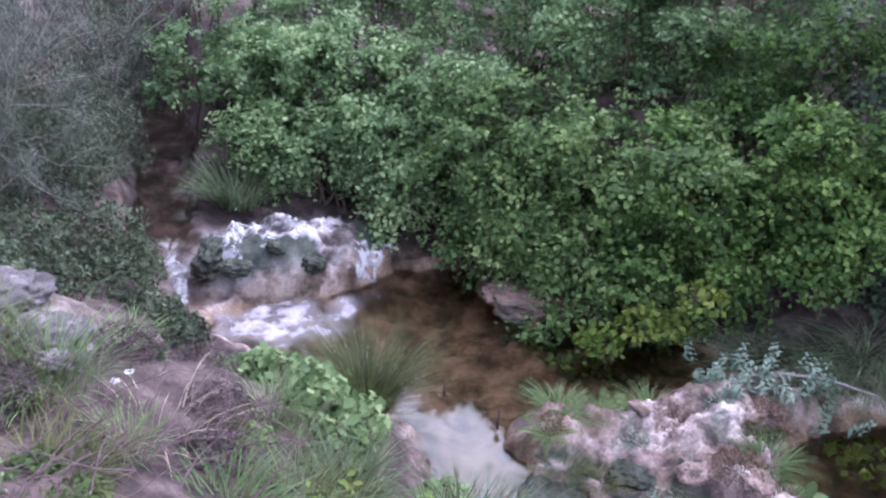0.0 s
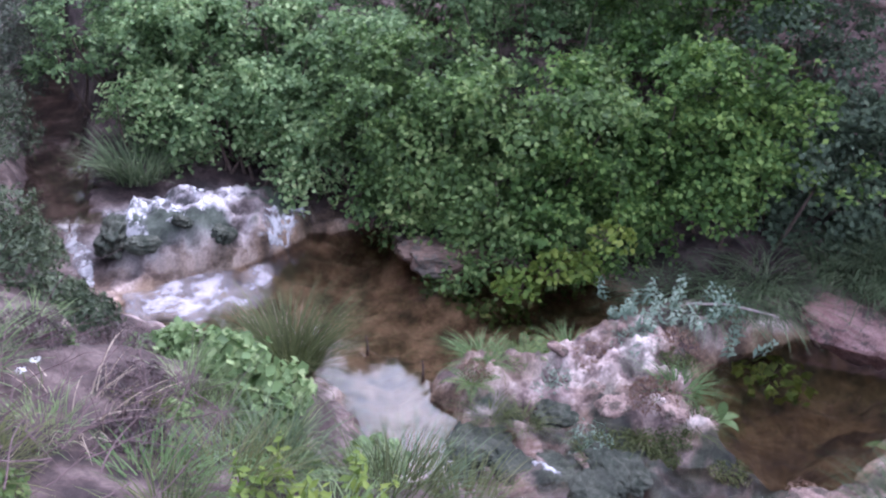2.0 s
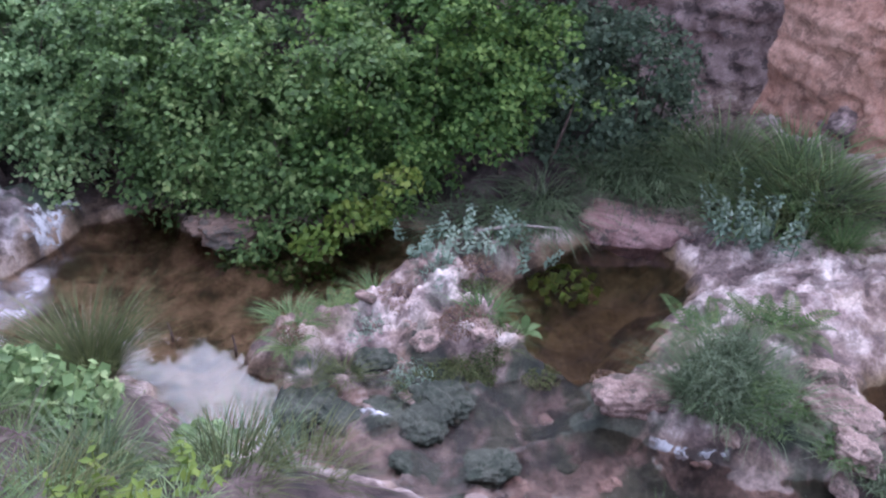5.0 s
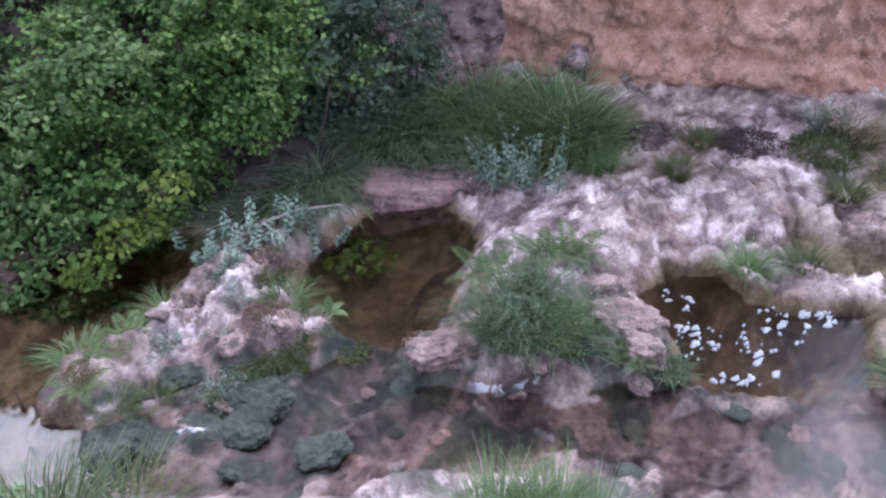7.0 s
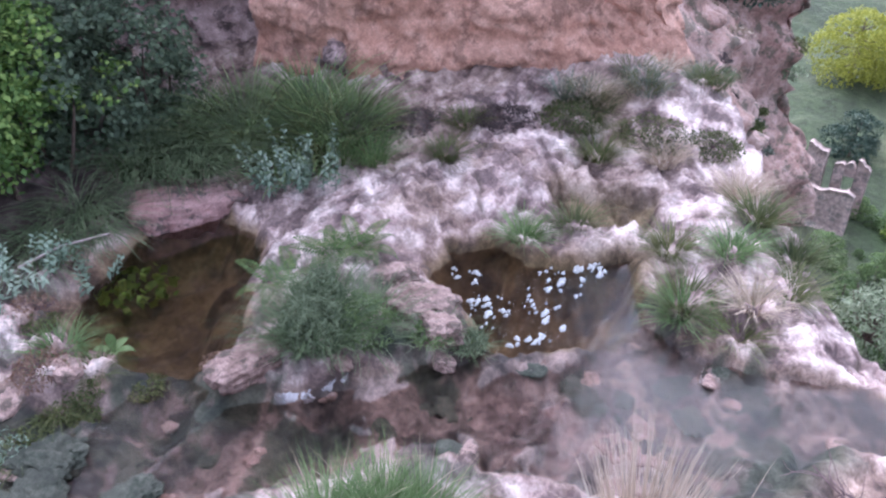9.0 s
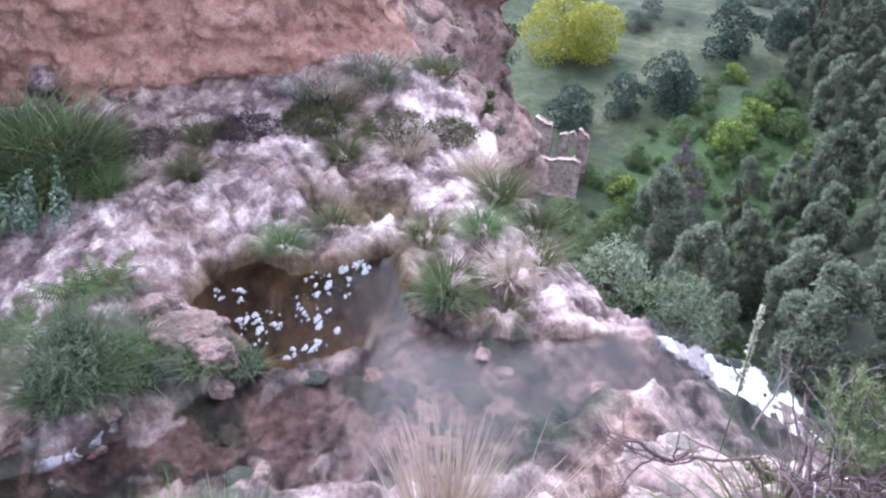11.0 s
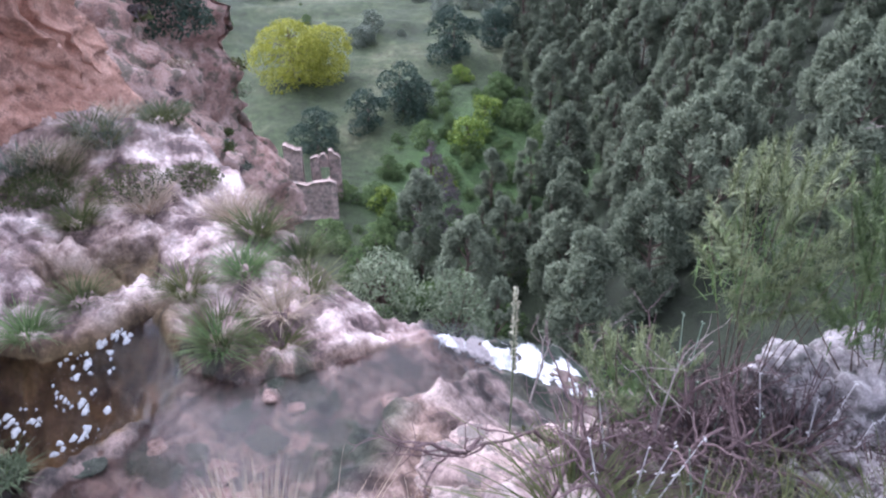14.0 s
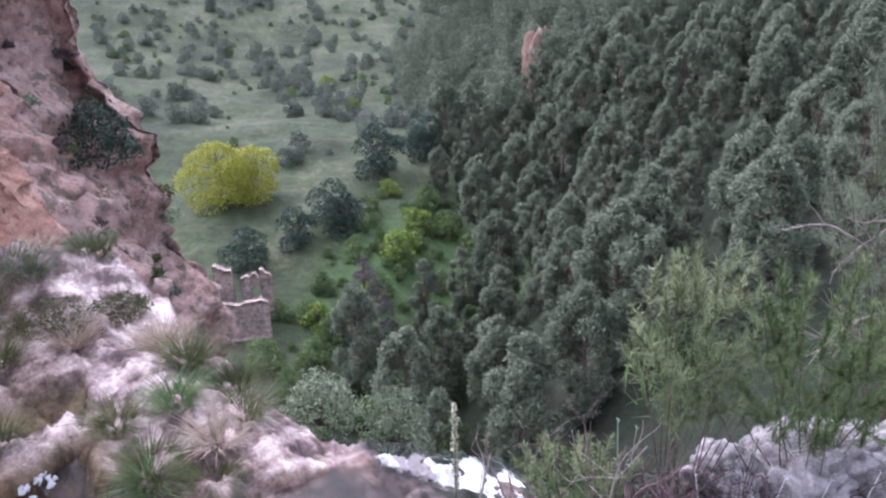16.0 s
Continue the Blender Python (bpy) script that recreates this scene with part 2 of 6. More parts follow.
M_dry = leaf_material("dry_grass", (0.26, 0.20, 0.155), (0.46, 0.37, 0.29), (0.66, 0.56, 0.46), 0.25)
M_heather = leaf_material("heather_twig", (0.05, 0.038, 0.04), (0.11, 0.085, 0.088), (0.20, 0.165, 0.165), 0.2)
M_pine = leaf_material("pine_needle", (0.09, 0.112, 0.080), (0.20, 0.232, 0.168), (0.33, 0.365, 0.265), 0.45, 0.95)
M_feather = leaf_material("feather_leaf", (0.028, 0.036, 0.027), (0.068, 0.083, 0.06), (0.13, 0.15, 0.11), 0.2)
M_darkpine = leaf_material("dark_needle", (0.018, 0.038, 0.028), (0.04, 0.07, 0.05), (0.08, 0.12, 0.08), 0.2)
M_needle = leaf_material("shrub_needle", (0.05, 0.07, 0.035), (0.22, 0.26, 0.13), (0.52, 0.55, 0.35), 0.25)
M_needlegreen = leaf_material("green_needle", (0.035, 0.06, 0.025), (0.12, 0.17, 0.065), (0.32, 0.38, 0.18), 0.25)
M_valley = leaf_material("valley_leaf", (0.05, 0.08, 0.036), (0.12, 0.175, 0.075), (0.21, 0.28, 0.12), 0.35, 0.95)
M_olive = leaf_material("silver_leaf", (0.07, 0.09, 0.07), (0.15, 0.18, 0.14), (0.27, 0.31, 0.25), 0.2)
M_yellowtree = leaf_material("yellow_poplar_leaf", (0.17, 0.19, 0.03), (0.34, 0.35, 0.055), (0.50, 0.48, 0.10), 0.4)
M_palespike = leaf_material("pale_flower_spike", (0.36, 0.36, 0.27), (0.56, 0.55, 0.42), (0.72, 0.70, 0.56), 0.3)
M_duskfern = leaf_material("dusky_undergrowth", (0.028, 0.04, 0.025), (0.072, 0.098, 0.055), (0.15, 0.185, 0.105), 0.25)
M_petal = leaf_material("white_petal", (0.65, 0.62, 0.66), (0.78, 0.76, 0.78), (0.85, 0.84, 0.85), 0.3)
M_bark = bark_material("brown_bark", (0.06, 0.04, 0.035), (0.17, 0.12, 0.10))
M_deadwood = bark_material("bleached_twig", (0.20, 0.16, 0.15), (0.46, 0.40, 0.39), 60)
M_purplewood = bark_material("purple_brown_twig", (0.08, 0.05, 0.052), (0.21, 0.145, 0.15), 60)
M_rusty = leaf_material("rusty_twig", (0.11, 0.06, 0.045), (0.24, 0.15, 0.11), (0.42, 0.31, 0.24), 0.2)
M_islandrock = rock_material("brown_pink_rock", (0.52, 0.375, 0.34), (0.25, 0.165, 0.145), (0.075, 0.05, 0.045), (0.06, 0.055, 0.04), 1.8)
M_blossomgrey = leaf_material("bare_purple_twig", (0.08, 0.065, 0.08), (0.13, 0.105, 0.12), (0.2, 0.17, 0.18), 0.15)


def ground_material():
    """The near ground: pale rock, with stream mud, dark soil and moss where the plan has them."""
    m, nt, n, l, p = material("rocky_ground")
    def attr(name):
        a = n.new("ShaderNodeAttribute")
        a.attribute_name = name
        return a.outputs["Fac"]
    mids = tex_noise(nt, 4.2, 7, 0.6)
    fine = tex_noise(nt, 45, 5, 0.7)
    lich = tex_noise(nt, 3.1, 9, 0.75)
    rock = ramp(n, [(0.39, (0.13, 0.092, 0.092)), (0.46, (0.36, 0.262, 0.252)), (0.54, (0.60, 0.485, 0.465)), (0.64, (0.80, 0.685, 0.655))])
    l.new(mids.outputs["Fac"], rock.inputs["Fac"])
    broad = tex_noise(nt, 1.1, 6, 0.62)
    lr = ramp(n, [(0.505, (0, 0, 0)), (0.545, (1, 1, 1))])
    l.new(lich.outputs["Fac"], lr.inputs["Fac"])
    rockc = mixed(nt, lr.outputs[0], rock.outputs[0], mixed(nt, 0.5, rock.outputs[0], (0.14, 0.105, 0.10)))
    soil = ramp(n, [(0.36, (0.022, 0.014, 0.015)), (0.5, (0.065, 0.042, 0.042)), (0.64, (0.16, 0.115, 0.11))])
    l.new(mids.outputs["Fac"], soil.inputs["Fac"])
    bed = ramp(n, [(0.38, (0.07, 0.043, 0.032)), (0.49, (0.21, 0.135, 0.097)), (0.62, (0.42, 0.29, 0.225))])
    run = ramp(n, [(0.40, (0.04, 0.034, 0.034)), (0.5, (0.13, 0.10, 0.094)), (0.62, (0.28, 0.21, 0.196))])
    fall = ramp(n, [(0.42, (0.05, 0.048, 0.05)), (0.49, (0.28, 0.25, 0.27)), (0.58, (0.66, 0.62, 0.67))])
    l.new(mids.outputs["Fac"], fall.inputs["Fac"])
    l.new(mids.outputs["Fac"], run.inputs["Fac"])
    l.new(mids.outputs["Fac"], bed.inputs["Fac"])
    ochre = ramp(n, [(0.38, (0.05, 0.034, 0.016)), (0.6, (0.17, 0.12, 0.05))])
    l.new(mids.outputs["Fac"], ochre.inputs["Fac"])
    moss = ramp(n, [(0.35, (0.012, 0.018, 0.016)), (0.65, (0.05, 0.07, 0.045))])
    l.new(mids.outputs["Fac"], moss.inputs["Fac"])
    br = ramp(n, [(0.47, (0, 0, 0)), (0.58, (0.6, 0.6, 0.6))])
    l.new(broad.outputs["Fac"], br.inputs["Fac"])
    rockc = mixed(nt, br.outputs[0], rockc, mixed(nt, 0.5, rockc, (0.24, 0.17, 0.17)))
    tr = ramp(n, [(0.28, (0.56, 0.53, 0.54)), (0.43, (1.0, 1.0, 1.0)), (0.62, (1.22, 1.22, 1.22))])
    l.new(attr("tone"), tr.inputs["Fac"])
    rockc = mixed(nt, 1.0, rockc, tr.outputs[0], "MULTIPLY")
    crack = n.new("ShaderNodeMath")
    crack.operation, crack.inputs[1].default_value = "MULTIPLY", 0.7
    l.new(attr("joint"), crack.inputs[0])
    rockc = mixed(nt, crack.outputs[0], rockc, (0.10, 0.085, 0.06))
    c = mixed(nt, attr("soil"), rockc, soil.outputs[0])
    c = mixed(nt, attr("bed"), c, bed.outputs[0])
    c = mixed(nt, attr("run"), c, run.outputs[0])
    c = mixed(nt, attr("ochre"), c, ochre.outputs[0])
    c = mixed(nt, attr("fall"), c, fall.outputs[0])
    c = mixed(nt, attr("moss"), c, moss.outputs[0])
    fr = ramp(n, [(0.34, (0.68, 0.68, 0.68)), (0.6, (1.1, 1.1, 1.1))])
    l.new(fine.outputs["Fac"], fr.inputs["Fac"])
    c = mixed(nt, 1.0, c, fr.outputs[0], "MULTIPLY")
    l.new(c, p.inputs["Base Color"])
    p.inputs["Roughness"].default_value = 0.85
    hs = n.new("ShaderNodeMath")
    hs.operation = "MULTIPLY_ADD"
    hs.inputs[1].default_value = 0.3
    l.new(fine.outputs["Fac"], hs.inputs[0])
    l.new(mids.outputs["Fac"], hs.inputs[2])
    bumped(nt, p, hs.outputs[0], 0.7, 0.04)
    return m


def water_material(name, tint, ripple=0.25, scale=9.0, ior=1.45, rough=0.04):
    """Clear water: what lies under it shows through, the sky shows on it."""
    m, nt, n, l, p = material(name)
    n.remove(p)
    t = tex_noise(nt, scale, 3, 0.5)
    b = n.new("ShaderNodeBump")
    b.inputs["Strength"].default_value, b.inputs["Distance"].default_value = ripple, 0.02
    l.new(t.outputs["Fac"], b.inputs["Height"])
    tr = n.new("ShaderNodeBsdfTransparent")
    tr.inputs["Color"].default_value = (*tint, 1)
    gl = n.new("ShaderNodeBsdfGlossy")
    gl.inputs["Roughness"].default_value = rough
    l.new(b.outputs[0], gl.inputs["Normal"])
    fr = n.new("ShaderNodeFresnel")
    fr.inputs["IOR"].default_value = ior
    l.new(b.outputs[0], fr.inputs["Normal"])
    mx = n.new("ShaderNodeMixShader")
    l.new(fr.outputs[0], mx.inputs[0])
    l.new(tr.outputs[0], mx.inputs[1])
    l.new(gl.outputs[0], mx.inputs[2])
    l.new(mx.outputs[0], n["Material Output"].inputs["Surface"])
    return m


def plain_white(name, colour, rough=0.5, scale=40):
    m, nt, n, l, p = material(name)
    t = tex_noise(nt, scale, 5, 0.65)
    r = ramp(n, [(0.3, tuple(c * 0.72 for c in colour)), (0.7, colour)])
    l.new(t.outputs["Fac"], r.inputs["Fac"])
    l.new(r.outputs[0], p.inputs["Base Color"])
    p.inputs["Roughness"].default_value = rough
    bumped(nt, p, t.outputs["Fac"], 0.6, 0.02)
    return m


def field_material():
    m, nt, n, l, p = material("valley_ground")
    a = tex_noise(nt, 0.07, 8, 0.68)
    b = tex_noise(nt, 1.1, 8, 0.72)
    r = ramp(n, [(0.40, (0.022, 0.034, 0.012)), (0.5, (0.046, 0.066, 0.026)), (0.60, (0.088, 0.098, 0.052))])
    l.new(a.outputs["Fac"], r.inputs["Fac"])
    r2 = ramp(n, [(0.35, (0.45, 0.45, 0.45)), (0.7, (1.3, 1.3, 1.3))])
    l.new(b.outputs["Fac"], r2.inputs["Fac"])
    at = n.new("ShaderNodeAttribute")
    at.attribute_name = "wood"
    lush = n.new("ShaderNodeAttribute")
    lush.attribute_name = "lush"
    # wood: brown-green pine floor, darkened to paint the shade between the crowns
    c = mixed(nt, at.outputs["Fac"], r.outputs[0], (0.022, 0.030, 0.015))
    c = mixed(nt, lush.outputs["Fac"], c, (0.055, 0.105, 0.03))
    c = mixed(nt, 1.0, c, r2.outputs[0], "MULTIPLY")
    l.new(c, p.inputs["Base Color"])
    p.inputs["Roughness"].default_value = 0.95
    bumped(nt, p, b.outputs["Fac"], 0.8, 0.4)
    return m


M_ground = ground_material()
M_water = water_material("stream_water", (0.90, 0.85, 0.78), 0.06, 6.0, 1.8, 0.03)
M_riffle = water_material("riffled_water", (0.86, 0.79, 0.76), 0.75, 24.0, 1.31, 0.05)
M_sheen = water_material("sliding_water", (0.84, 0.77, 0.76), 0.45, 14.0, 1.33, 0.08)
M_foam = plain_white("foam", (0.46, 0.475, 0.49))
M_field = field_material()


def churned_water(name, colour, scale=7.0, low=0.25):
    """Milky and broken white water: pale where the noise is strong, clear between."""
    m, nt, n, l, p = material(name)
    t = tex_noise(nt, scale, 6, 0.6)
    r = ramp(n, [(0.38, (low, low, low)), (0.6, (0.95, 0.95, 0.95))])
    l.new(t.outputs["Fac"], r.inputs["Fac"])
    p.inputs["Base Color"].default_value = (*colour, 1)
    p.inputs["Roughness"].default_value = 0.15
    bumped(nt, p, t.outputs["Fac"], 0.4, 0.03)
    tr = n.new("ShaderNodeBsdfTransparent")
    mx = n.new("ShaderNodeMixShader")
    at = n.new("ShaderNodeAttribute")
    at.attribute_name = "thick"
    mul = n.new("ShaderNodeMath")
    mul.operation = "MULTIPLY"
    l.new(r.outputs[0], mul.inputs[0])
    l.new(at.outputs["Fac"], mul.inputs[1])
    l.new(mul.outputs[0], mx.inputs[0])
    l.new(tr.outputs[0], mx.inputs[1])
    l.new(p.outputs[0], mx.inputs[2])
    l.new(mx.outputs[0], n["Material Output"].inputs["Surface"])
    return m


def white_water():
    """Falling water, white where it is thick and broken into streaks and drops at its edges."""
    m = plain_white("white_water", (0.86, 0.88, 0.91), 0.35, 22)
    nt, n, l = m.node_tree, m.node_tree.nodes, m.node_tree.links
    t = tex_noise(nt, 26, 5, 0.65)
    at = n.new("ShaderNodeAttribute")
    at.attribute_name = "thick"
    a = n.new("ShaderNodeMath")
    a.operation = "MULTIPLY_ADD"
    a.inputs[1].default_value, a.inputs[2].default_value = 3.2, -2.1
    l.new(t.outputs["Fac"], a.inputs[0])
    b = n.new("ShaderNodeMath")
    b.operation, b.use_clamp = "MULTIPLY_ADD", True
    b.inputs[1].default_value = 2.6
    l.new(at.outputs["Fac"], b.inputs[0])
    l.new(a.outputs[0], b.inputs[2])
    tr = n.new("ShaderNodeBsdfTransparent")
    mx = n.new("ShaderNodeMixShader")
    l.new(b.outputs[0], mx.inputs[0])
    l.new(tr.outputs[0], mx.inputs[1])
    l.new(n["Principled BSDF"].outputs[0], mx.inputs[2])
    l.new(mx.outputs[0], n["Material Output"].inputs["Surface"])
    return m


M_white_water = white_water()
M_milky = churned_water("churned_water", (0.58, 0.54, 0.60))
M_spray = churned_water("broken_white_water", (0.66, 0.65, 0.70), 11.0, 0.12)

# ---- plan of the stream, its banks and the edge of the drop ----
CHANNEL = [(-1.5, 4.98), (-1.0, 5.35), (-0.5, 5.62), (-0.12, 6.1), (0.6, 6.15), (0.85, 5.35), (1.05, 5.25), (1.5, 5.5), (1.9, 5.3), (2.35, 5.15), (2.6, 4.85), (2.27, 4.6), (1.96, 4.27),
           (1.38, 4.06), (0.99, 4.03), (0.92, 3.74), (0.98, 3.5), (0.88, 3.15), (0.66, 2.95), (0.42, 3.1), (0.3, 3.48), (0.2, 3.8), (0.0, 4.15), (-0.35, 4.4), (-0.85, 4.38), (-1.3, 4.6)]
BROWN = [(2.62, 3.95), (2.46, 3.45), (2.52, 3.12), (2.68, 2.82), (3.05, 2.78), (3.32, 2.9), (3.76, 3.28), (4.15, 3.6), (4.2, 4.05), (4.05, 4.35), (3.75, 4.45), (3.3, 4.3), (2.95, 4.12)]
RUN = [(0.95, 3.4), (1.3, 3.66), (1.58, 3.62), (1.8, 3.4), (2.26, 3.22), (2.55, 3.05), (2.75, 2.86), (2.62, 2.6), (2.85, 2.3), (3.35, 1.87), (3.7, 1.6), (3.9, 1.6), (4.3, 1.03), (4.6, 0.85),
       (4.49, 0.51), (4.45, 0.12), (4.55, -0.33), (4.66, -0.75), (4.85, -1.15), (5.1, -2.3), (4.5, -2.3), (4.4, -1.2), (4.2, -0.95), (3.97, -0.6), (3.6, -0.42), (3.35, -0.2), (3.1, 0.2), (2.98, 0.57),
       (2.92, 1.06), (2.64, 1.5), (2.2, 1.85), (1.7, 2.1), (1.2, 2.55), (0.85, 2.9)]
FOAMY = [(4.05, 1.92), (4.37, 2.23), (4.65, 2.26), (4.95, 1.98), (4.87, 1.64), (4.93, 1.4), (5.28, 1.06), (5.0, 0.9), (4.7, 0.75), (4.3, 0.8), (3.85, 1.2), (3.72, 1.45), (3.95, 1.7)]
UPPER = [(5.58, 1.92), (5.76, 1.84), (5.98, 1.4), (5.95, 1.05), (5.57, 0.99), (5.33, 1.36), (5.45, 1.72)]
BROOK = [((-3.3, 9.0), (-2.55, 7.3), 0.4, 0.34), ((-2.55, 7.3), (-2.05, 5.75), 0.34, 0.28), ((-2.05, 5.75), (-1.68, 5.1), 0.2, 0.12)]
LIP = [(2.9, -9.0), (3.1, -3.4), (3.5, -2.9), (4.6, -2.9), (5.4, -2.7), (5.7, -2.1), (5.25, -1.3), (4.98, -0.75), (5.45, -0.25), (6.1, 0.1), (6.8, 0.6), (7.6, 0.9), (8.2, 1.6), (9.0, 3.5), (10.5, 9)]
PLATEAU = LIP + [(10.5, 40), (-30, 40), (-30, -9)]


def within(x, y, poly):
    ins = np.zeros(x.shape, bool)
    for (x0, y0), (x1, y1) in zip(poly, poly[1:] + poly[:1]):
        if y0 != y1:
            ins ^= ((y0 > y) != (y1 > y)) & (x < (x1 - x0) * (y - y0) / (y1 - y0) + x0)
    return ins


def pool_distance(x, y, poly):
    """Distance to the shore of a pool, negative inside."""
    d = np.full(x.shape, 1e3)
    for a, b in zip(poly, poly[1:] + poly[:1]):
        d = np.minimum(d, seg_distance(x, y, a, b)[0])
    return np.where(within(x, y, poly), -d, d)


def strip_distance(x, y, shapes):
    best = np.full(x.shape, 1e3)
    for a, b, r0, r1 in shapes:
        d, t = seg_distance(x, y, a, b)
        best = np.minimum(best, d - (r0 + (r1 - r0) * t))
    return best


def lip_distance(x, y):
    d = np.full(x.shape, 1e3)
    for a, b in zip(LIP[:-1], LIP[1:]):
        d = np.minimum(d, seg_distance(x, y, a, b)[0])
    return np.where(within(x, y, PLATEAU), -d, d)


def near_side(x, y):
    """1 on the camera's side of the stream, 0 on the far side."""
    pts = [(-6, 7.5), (-2.6, 5.7), (-1.5, 4.75), (0.0, 4.3), (0.6, 3.5), (1.2, 3.0), (2.4, 2.1), (3.3, 0.9), (4.1, -0.4), (5.0, -1.5), (9, -5)]
    ins = within(x, y, pts + [(9, -20), (-20, -20), (-20, 7.5)])
    d = np.full(x.shape, 1e3)
    for a, b in zip(pts[:-1], pts[1:]):
        d = np.minimum(d, seg_distance(x, y, a, b)[0])
    return smooth(-0.25, 0.25, np.where(ins, d, -d))


def bump(x, y, cx, cy, rx, ry, turn=0.0):
    c, s = math.cos(radians(turn)), math.sin(radians(turn))
    u, v = ((x - cx) * c + (y - cy) * s) / rx, (-(x - cx) * s + (y - cy) * c) / ry
    return np.exp(-(u * u + v * v) ** 1.5)


def blocks(x, y, size, turn, stretch, seed):
    """Jointed rock: for each place the gap to the nearest joint, and a number of its own for each block."""
    c, s = math.cos(radians(turn)), math.sin(radians(turn))
    u, v = (x * c + y * s) / (size * stretch), (-x * s + y * c) / size
    bu, bv = np.floor(u).astype(np.int64), np.floor(v).astype(np.int64)
    f1, f2, own = np.full(x.shape, 9.0), np.full(x.shape, 9.0), np.zeros(x.shape)
    for du in (-1, 0, 1):
        for dv in (-1, 0, 1):
            i, j = bu + du, bv + dv
            q = np.hypot(i + 0.15 + 0.7 * hashed(i, j, seed) - u, j + 0.15 + 0.7 * hashed(i, j, seed + 1) - v)
            own = np.where(q < f1, hashed(i, j, seed + 2), own)
            f2 = np.where(q < f1, f1, np.minimum(f2, q))
            f1 = np.minimum(f1, q)
    return (f2 - f1) * size, own


def terrain(x, y, detail=True):
    """Height of the near ground, and its masks."""
    x, y = np.asarray(x, float), np.asarray(y, float)
    shape = x.shape
    x, y = x.ravel(), y.ravel()
    p2 = np.stack([x, y, np.zeros_like(x)], 1)
    wob = 0.055 * fbm(p2, 2.6, 3, seed=3.0) + 0.03 * fbm(p2, 9, 2, seed=9.0)
    dm, db, dr = pool_distance(x, y, CHANNEL) + wob, pool_distance(x, y, BROWN) + wob, pool_distance(x, y, RUN) + wob
    df, du, dk = pool_distance(x, y, FOAMY) + wob, pool_distance(x, y, UPPER) + wob, strip_distance(x, y, BROOK) + wob
    d = np.minimum(np.minimum(dm, db), np.minimum(dr, df))
    out = np.maximum(d, 0)
    ns = near_side(x, y)
    right = smooth(1.3, 2.2, x)
    near = (1 - right) * 1.65 * (1 - np.exp(-out / 1.7)) + right * 1.0 * smooth(0.1, 1.25, out) * smooth(0.4, -0.4, x - 2.5 - 0.35 * np.clip(-y - 0.3, 0, 1.5))
    slab = smooth(3.7, 4.4, x)
    bank = smooth(4.3, 4.8, y)
    far = (1 - slab) * (0.15 * (1 - np.exp(-out / 0.12)) + (0.10 + 0.24 * bank) * np.maximum(out - 0.2, 0) - 0.07 * bank * smooth(0.0, 0.1, out)) + slab * (0.09 * (1 - np.exp(-out / 0.10)) + 0.16 * np.minimum(out, 1.6) + 0.25 * np.maximum(out - 1.6, 0))
    far = np.minimum(far, 1.6)
    h = ns * near + (1 - ns) * far
    # beds
    bedz = np.where(dm < 0, -0.10 + 0.35 * np.maximum(dm, -0.5), 0)
    bedz = np.minimum(bedz, np.where(db < 0, -0.06 + 0.7 * np.maximum(db, -0.4), 0))
    bedz = np.minimum(bedz, np.where(df < 0, -0.10 + 1.4 * np.maximum(df, -0.35), 0))
    bedz = np.minimum(bedz, np.where(dr < 0, -0.085 + 0.10 * np.maximum(dr, -0.4), 0))
    h = h + bedz * smooth(0.02, -0.10, d)
    h = h - 0.16 * smooth(0.0, -0.08, du) * (du < 0.02)
    # the brook above the little fall, and the rock over which it spills
    level = 0.34 + 0.05 * np.maximum(y - 5.7, 0)
    across, along = ((x + 0.9) * 0.85 + (y - 5.82) * 0.53) / 0.86, ((y - 5.82) * 0.85 - (x + 0.9) * 0.53) / 0.42
    rise = np.exp(-(across ** 2 + along ** 2) ** 2.5)
    spill = (0.36 - 0.11 * np.clip(across, -1, 1)) * rise
    h = h - 0.24 * bump(x, y, -0.75, 3.75, 0.7, 0.5)
    h = np.where(spill > 0.05, np.maximum(h, spill - 0.03 + 0.055 * ridged(p2, 3.2, 4, 0.6, seed=12.0) + 0.04 * ridged(p2, 7.5, 3, 0.6, seed=13.0)), h)
    bk = smooth(0.12, -0.15, dk)
    h = h * (1 - bk) + (np.where(y > 5.6, level - 0.10, -0.12 + (y - 4.95) * 0.56)) * bk
    h = np.where((y > 5.7) & (dk > 0) & (x < -1.2), np.maximum(h, (level + 0.02 + 0.4 * np.minimum(dk, 1.5)) * smooth(-1.2, -1.9, x)), h)
    # the grey outcrop on the camera's bank and the boulders of the near rim
    h = h + 0.16 * bump(x, y, -1.9, 3.2, 0.6, 0.45, 20) + 0.08 * bump(x, y, 2.75, -2.35, 0.5, 0.5) + 0.12 * bump(x, y, 2.5, -1.1, 0.7, 0.5)
    # the slabs beside the drop rise to a worn rim
    h = h + slab * (1 - ns) * (0.08 * bump(x, y, 5.5, 0.2, 0.9, 0.6, 30) + 0.10 * bump(x, y, 5.2, 2.5, 0.8, 0.5, -20))
    rocky = np.maximum(np.maximum(slab, right * ns), (1 - ns) * smooth(0.8, 1.2, x) * (1 - 0.8 * bank))
    rough_at = smooth(-0.05, 0.12, d) * (0.3 + 0.7 * rocky)
    joint, tone = np.ones_like(x), 0.5 * np.ones_like(x)
